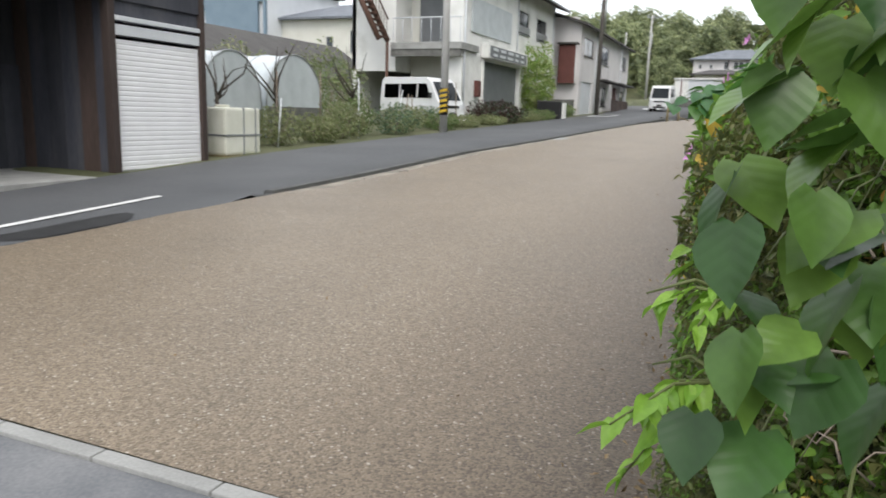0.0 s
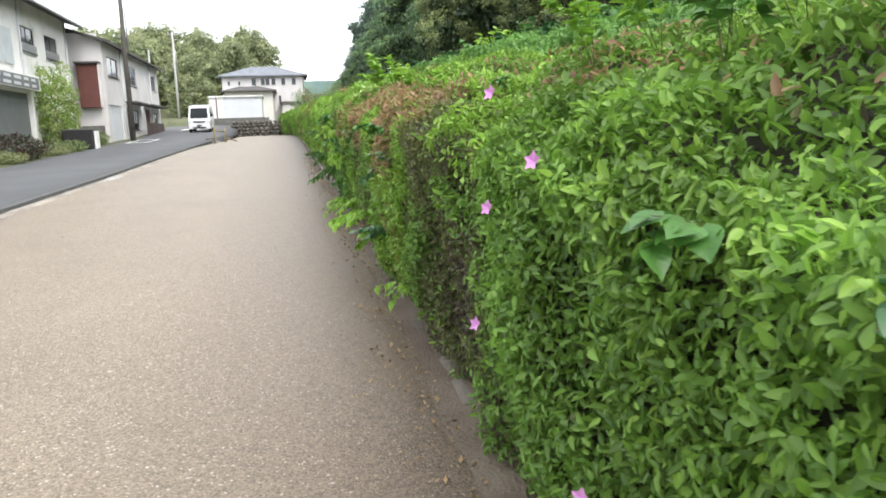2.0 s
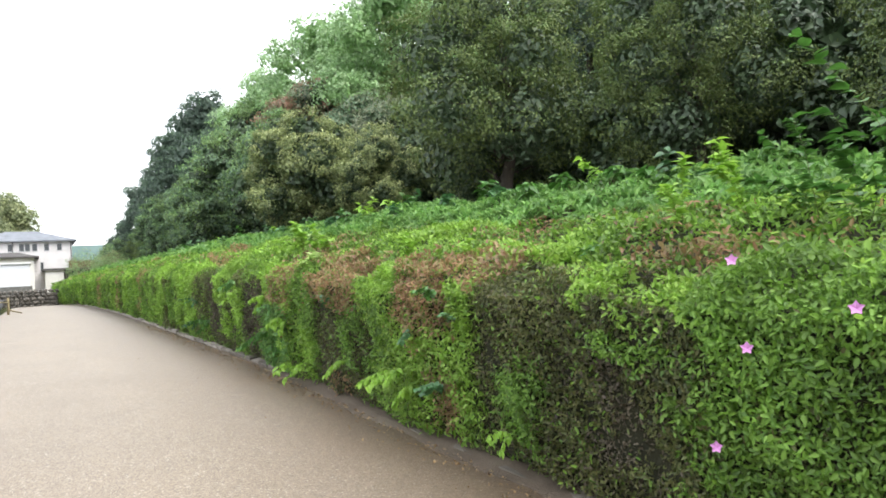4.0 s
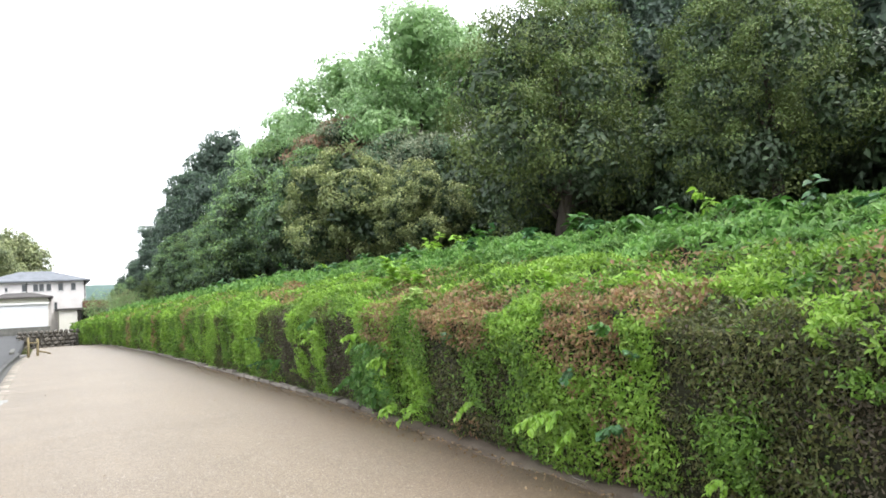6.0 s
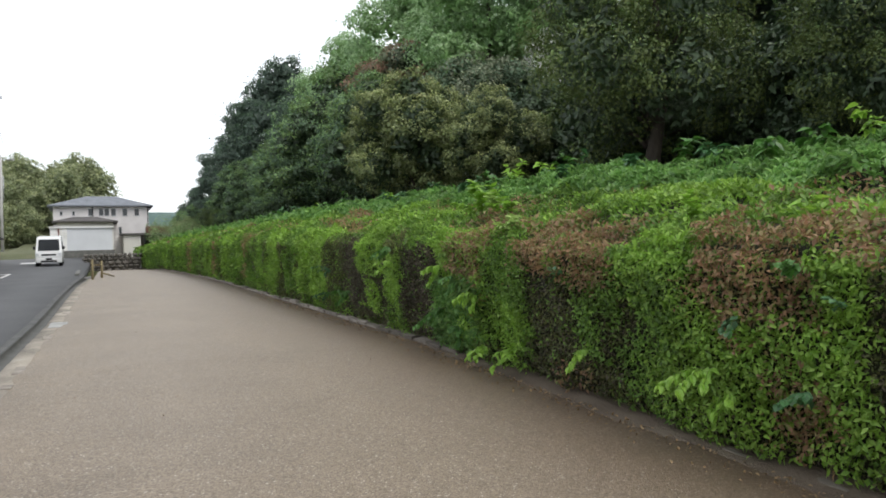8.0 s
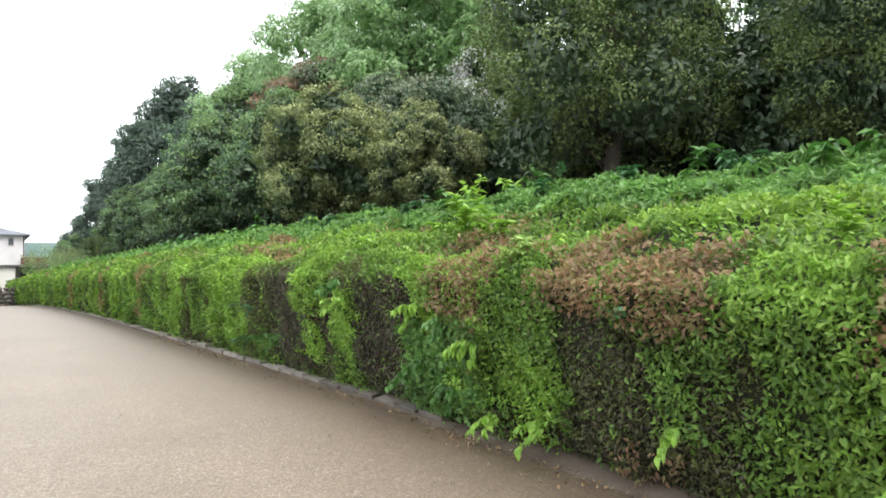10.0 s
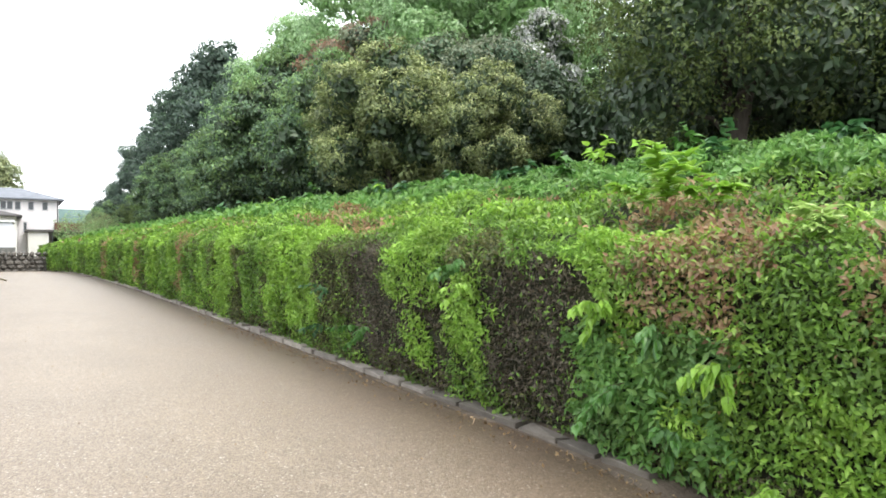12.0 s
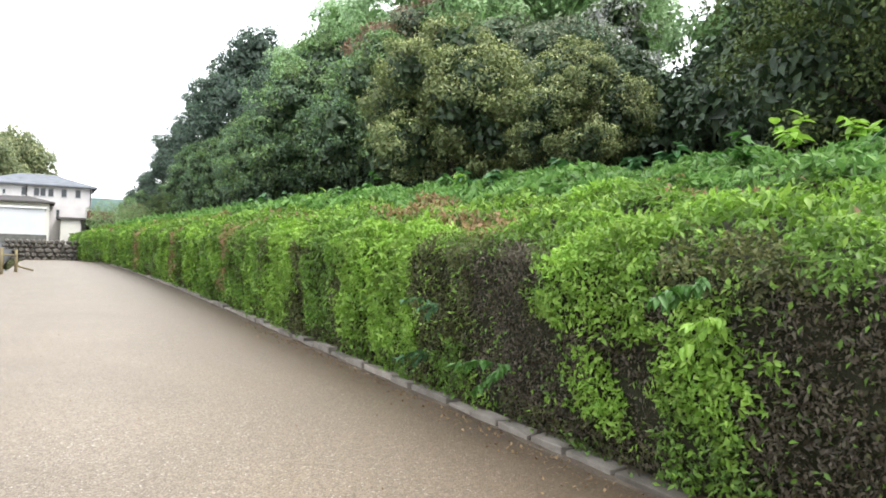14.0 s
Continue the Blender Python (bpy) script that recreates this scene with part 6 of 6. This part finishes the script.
utility_pole(-9.8, 22.8, 9.5, M_POLE, "concrete pole with yellow and black warning sleeve", True, 0.14, False)
utility_pole(-9.25, 45.6, 10.9, M_POLE_DARK, "dark utility pole with crossarm beside the house")
utility_pole(-12.2, 88, 13.5, M_POLE, "distant concrete utility pole with crossarm")
utility_pole(-12.6, 74, 10.0, M_POLE, "thin grey pole by the lane", False, 0.1, False)


def build_van(at):
    """A small box van: rounded body, glass, wheels, lights. Its front looks to -y."""
    t = thing("small_van", at, "white small box van with dark windows", "van", "white vans")
    bm = bmesh.new()
    side = [(-1.68, 0.25), (-1.7, 0.62), (-1.62, 0.92), (-1.15, 1.68), (-0.9, 1.84), (1.5, 1.88), (1.66, 1.7), (1.7, 0.9), (1.68, 0.28)]
    rows = []
    for x, kx in ((-0.735, 0.0), (-0.72, 1.0), (0.72, 1.0), (0.735, 0.0)):
        ring = []
        for (yy, zz) in side:
            tuck = 0.1 * max(0, (zz - 0.95) / 0.9)
            ring.append(bm.verts.new((x * (1 - tuck), yy * (1.0 if kx else 0.985), zz if kx else zz * 0.985 + 0.01)))
        rows.append(ring)
    n_ = len(side)
    for a_, b_ in zip(rows, rows[1:]):
        for k in range(n_):
            bm.faces.new((a_[k], a_[(k + 1) % n_], b_[(k + 1) % n_], b_[k]))
    bm.faces.new(rows[0]), bm.faces.new(rows[-1][::-1])
    bmesh.ops.recalc_face_normals(bm, faces=bm.faces)
    body = part("body", bm, M_CAR, t)
    def quad(name, pts, mat, parent=t):
        b2 = bmesh.new()
        b2.faces.new([b2.verts.new(p) for p in pts])
        bmesh.ops.extrude_face_region(b2, geom=list(b2.faces))
        return part(name, b2, mat, parent)
    quad("windscreen", [(-0.6, -1.61, 0.98), (0.6, -1.61, 0.98), (0.56, -1.17, 1.68), (-0.56, -1.17, 1.68)], M_GLASS)
    for sx in (-1, 1):
        for y0_, y1_ in ((-1.2, -0.5), (-0.42, 0.5), (0.58, 1.45)):
            x_lo, x_hi = sx * (0.735 * (1 - 0.1 * 0.1 / 0.9) + 0.006), sx * (0.735 * (1 - 0.1 * 0.68 / 0.9) + 0.006)
            y_hi = y0_ + (0.25 if y0_ < -1 else 0)
            quad("side_window", [(x_lo, y0_, 1.05), (x_lo, y1_, 1.05), (x_hi, y1_, 1.6), (x_hi, y_hi, 1.6)], M_GLASS)
        part("headlight", box(sx * 0.62 - 0.1, sx * 0.62 + 0.1, -1.72, -1.66, 0.66, 0.84, 0.015), M_PALE_METAL, t)
        part("mirror", box(sx * 0.8 - 0.07, sx * 0.8 + 0.07, -1.3, -1.22, 1.05, 1.25, 0.015), M_BLACK, t)
        for yy in (-1.15, 1.15):
            w = part("wheel", tube([(sx * 0.56, yy, 0.27), (sx * 0.75, yy, 0.27)], [0.27, 0.27], 18), M_TYRE, t)
            part("rim", tube([(sx * 0.74, yy, 0.27), (sx * 0.757, yy, 0.27)], [0.16, 0.15], 14), M_STEEL, w)
    part("grille", box(-0.4, 0.4, -1.715, -1.67, 0.68, 0.78, 0.01), M_BLACK, t)
    part("bumper", box(-0.7, 0.7, -1.74, -1.6, 0.24, 0.5, 0.03), M_CAR, t)
    part("air_intake", box(-0.45, 0.45, -1.745, -1.7, 0.27, 0.38, 0.01), M_BLACK, t)
    part("number_plate", box(-0.17, 0.17, -1.75, -1.735, 0.4, 0.52), M_BLACK, t)
    return t


van = build_van(Matrix.Translation((-6.65, 57.0, float(road_z(57)) + 0.02)) @ Matrix.Rotation(math.atan(0.047), 4, "X"))
copy_thing(van, Matrix.Translation((-12.6, 27.0, 1.08)) @ Matrix.Rotation(radians(70), 4, "Z"))["label"] = "white small van parked in front of the workshop"

tank = thing("water_tank", Matrix.Translation((-10.15, 12.15, 0.5)), "yellowed white plastic water tank with steel bands", "water tank")
part("body", box(-1.0, 0.0, 0.0, 1.15, 0.02, 1.02, 0.06), M_TANK, tank)
for yy in (0.55, 0.95):
    part("band", box(-1.01, 0.012, yy, yy + 0.035, 0.03, 1.035), M_STEEL, tank)
part("band", box(-1.012, 0.014, -0.012, 1.162, 0.42, 0.46), M_STEEL, tank)
part("cap", tube([(-0.5, 0.5, 1.02), (-0.5, 0.5, 1.08)], [0.16, 0.15], 14), M_TANK, tank)
part("pallet", box(-1.05, 0.03, -0.04, 1.2, -0.1, 0.02), M_POST, tank)


def tunnel(y0, y1, label):
    z0 = float(road_z((y0 + y1) / 2)) - 0.15
    t = thing("vinyl_greenhouse", Matrix.Translation((-13.0, y0, z0)), label, "greenhouse", "vinyl tunnels")
    W, L, H = y1 - y0, 7.0, 2.5
    bm = bmesh.new()
    prev = None
    for i in range(15):
        x = -L * i / 14
        ring = []
        for k in range(13):
            a0 = math.pi * k / 12
            hh = 1.1 + (H - 1.1) * math.sin(a0) if 0 < k < 12 else 0.0
            bulge = 0.04 * math.sin(i * math.pi) + (0.05 if i % 2 else 0)
            ring.append(bm.verts.new((x, W / 2 - (W / 2 - bulge) * math.cos(a0), hh - bulge)))
        if prev:
            for k in range(12):
                f = bm.faces.new((prev[k], prev[k + 1], ring[k + 1], ring[k]))
                f.smooth = True
        else:
            bm.faces.new(ring)
        prev = ring
    part("cover", bm, M_VINYL, t)
    for i in range(8):
        x = -L * i / 7 + 0.01
        pts = [(x, W / 2 - W / 2 * math.cos(math.pi * k / 12), (1.1 + (H - 1.1) * math.sin(math.pi * k / 12)) if 0 < k < 12 else 0.9) for k in range(13)]
        part("hoop", tube(pts, [0.018] * 13, 5), M_STEEL, t)
    part("skirt", box(0.03, 0.06, 0, W, 0.0, 0.95), M_CONCRETE_DARK, t)
    return t


tunnel(14.6, 17.1, "dusty grey vinyl tunnel greenhouse with steel hoops")
tunnel(17.3, 20.2, "dusty grey vinyl tunnel greenhouse with steel hoops")

box_t = thing("storage_crate", Matrix.Translation((-10.15, 38.3, float(road_z(38.3)))), "black plastic crate covered with a sheet by the lane", "crate")
part("crate", box(-0.7, 0.6, -0.5, 0.5, -0.05, 0.85, 0.05), M_BLACK, box_t)
part("sheet", box(-0.72, 0.62, -0.52, 0.2, 0.85, 0.9, 0.02), M_CONCRETE_DARK, box_t)
part("prop", box(0.62, 0.72, -0.3, 0.3, -0.05, 0.8, 0.02), M_WHITE_WALL, box_t)


def bush(name, at, r, hgt, count, leaf, mats, label, seed, category="bush"):
    rng = np.random.default_rng(seed)
    t = thing(name, Matrix.Translation(at), label, category)
    for i in range(7):
        a0 = rng.uniform(0, 6.28)
        end = (math.cos(a0) * r * 0.6, math.sin(a0) * r * 0.6, hgt * rng.uniform(0.6, 0.95))
        part("branch", tube(limb_path((0, 0, -0.05), end, 0.1 * r, rng, 4), [0.02, 0.016, 0.012, 0.005], 5), M_TWIG, t)
    d = rng.normal(size=(count, 3))
    d /= np.linalg.norm(d, axis=1, keepdims=True)
    rad = rng.uniform(0.15, 1.0, (count, 1)) ** 0.45
    P = d * rad * np.array([r, r, hgt * 0.55]) + np.array([0, 0, hgt * 0.52])
    P *= 1 + 0.18 * wob(P, 3.0 / r, seed)[:, None]
    P[:, 2] = np.maximum(P[:, 2], 0.01)
    sp = (rng.random(count) < 0.4).astype(int) % len(mats)
    me = leaves_mesh("foliage", P, d, leaf * rng.uniform(0.6, 1.4, count), sp, rng, 0.4, 0.1, 0.5)
    for m in mats:
        me.materials.append(m)
    tagged(part("foliage", me, None, t), kind="stuff")
    return t


L_BAMBOO = leaf_material("bamboo_leaf", [(0.28, 0.34, 0.12), (0.4, 0.46, 0.18), (0.5, 0.54, 0.26)])
L_WEED = leaf_material("weed_leaf", [(0.15, 0.19, 0.08), (0.24, 0.28, 0.12), (0.32, 0.31, 0.18)])
L_PURPLE = leaf_material("purple_leaf", [(0.05, 0.025, 0.025), (0.09, 0.04, 0.035)])
bush("bamboo_clump", (-11.2, 38.6, float(road_z(39)) - 0.05), 1.1, 3.6, 7000, 0.14, [L_BAMBOO, LEAVES["lime"]], "yellow-green bamboo clump in front of the white wall", 5, "bamboo")
bush("purple_bush", (-10.9, 31.0, float(road_z(31)) - 0.05), 1.5, 0.9, 3500, 0.12, [L_PURPLE, L_DEEP], "low dark purple-leaved bush before the workshop", 6)
GARDEN = [(-10.9, 14.9, 0.7, 0.9, L_WEED), (-10.6, 16.4, 0.6, 0.7, L_WEED), (-10.9, 18.0, 0.8, 1.0, L_WEED), (-11.4, 19.6, 0.7, 1.1, L_MID), (-10.6, 20.8, 0.8, 0.9, L_BLUE),
          (-11.2, 22.6, 0.8, 0.9, L_WEED), (-10.5, 24.2, 0.7, 0.6, L_MID), (-11.5, 25.4, 0.9, 0.8, L_BLUE), (-10.6, 26.6, 0.8, 0.5, L_WEED), (-15.5, 24.0, 1.8, 3.0, L_OLIVE), (-14.0, 22.5, 1.3, 2.4, L_MID),
          (-17.5, 21.5, 1.5, 3.2, L_WEED), (-10.3, 29.0, 0.7, 0.4, L_WEED), (-10.2, 33.5, 0.8, 0.45, L_WEED), (-10.2, 36.0, 0.9, 0.5, L_MID), (-10.4, 42.0, 0.7, 0.7, L_MID), (-5.6, 43.5, 0.5, 0.4, L_WEED),
          (-4.2, 57.5, 0.7, 0.5, L_WEED), (1.5, 72.0, 1.6, 2.6, L_BRIGHT), (5.0, 86.0, 2.0, 2.6, L_BRIGHT), (6.0, 96.0, 2.0, 3.0, L_WEED)]
for i, (x, y, r, hh, mat) in enumerate(GARDEN):
    z = float(bank_z(x, y)) - 0.1 if x > 0 else float(ground_z(np.array(x), np.array(y))) - 0.02
    bush("garden_bush", (x, y, z), r, hh, int(1600 * max(1, r)), 0.09 if r < 1.4 else 0.14, [mat, L_WEED], "straggling green garden bush among weeds", 60 + i)
rs = random.Random(6)
for i in range(9):
    x, y = rs.uniform(-11.6, -10.3), 14.5 + i * 1.35
    z = float(road_z(y)) - 0.1
    ob = part("garden_stake", tube([(0, 0, 0), (rs.uniform(-0.2, 0.2), rs.uniform(-0.3, 0.3), rs.uniform(0.9, 2.2))], [0.02, 0.018], 6), M_PALE_METAL if i % 3 == 0 else M_TWIG)
    ob.matrix_world = Matrix.Translation((x, y, z))
    tagged(ob, "thin leaning stake in the vegetable garden", "stake", "garden stakes")
for i, (x, y) in enumerate(((-12.2, 14.2), (-12.4, 16.9), (-12.6, 21.5))):
    rng = np.random.default_rng(i + 90)
    t = thing("bare_fruit_tree", Matrix.Translation((x, y, float(road_z(y)) - 0.15)), "small nearly bare pruned fruit tree", "tree")
    part("trunk", tube([(0, 0, 0), (0.05, 0.05, 0.8), (0.0, 0.1, 1.4)], [0.07, 0.055, 0.04], 8), M_BARK, t)
    for k in range(6):
        a0 = rng.uniform(0, 6.28)
        part("branch", tube(limb_path((0, 0.08, 1.0 + 0.07 * k), (math.cos(a0) * 0.8, math.sin(a0) * 0.8, 2.3 + rng.uniform(-0.3, 0.5)), 0.12, rng, 5), [0.03, 0.025, 0.02, 0.014, 0.006], 5), M_BARK, t)

cable("cable", (-9.2, 45.6, 10.5), (-12.1, 88, 13.0), 0.5, "thin black overhead cable between poles")
cable("cable", (-8.5, 45.6, 10.6), (-11.4, 88, 13.1), 0.5, "thin black overhead cable between poles")
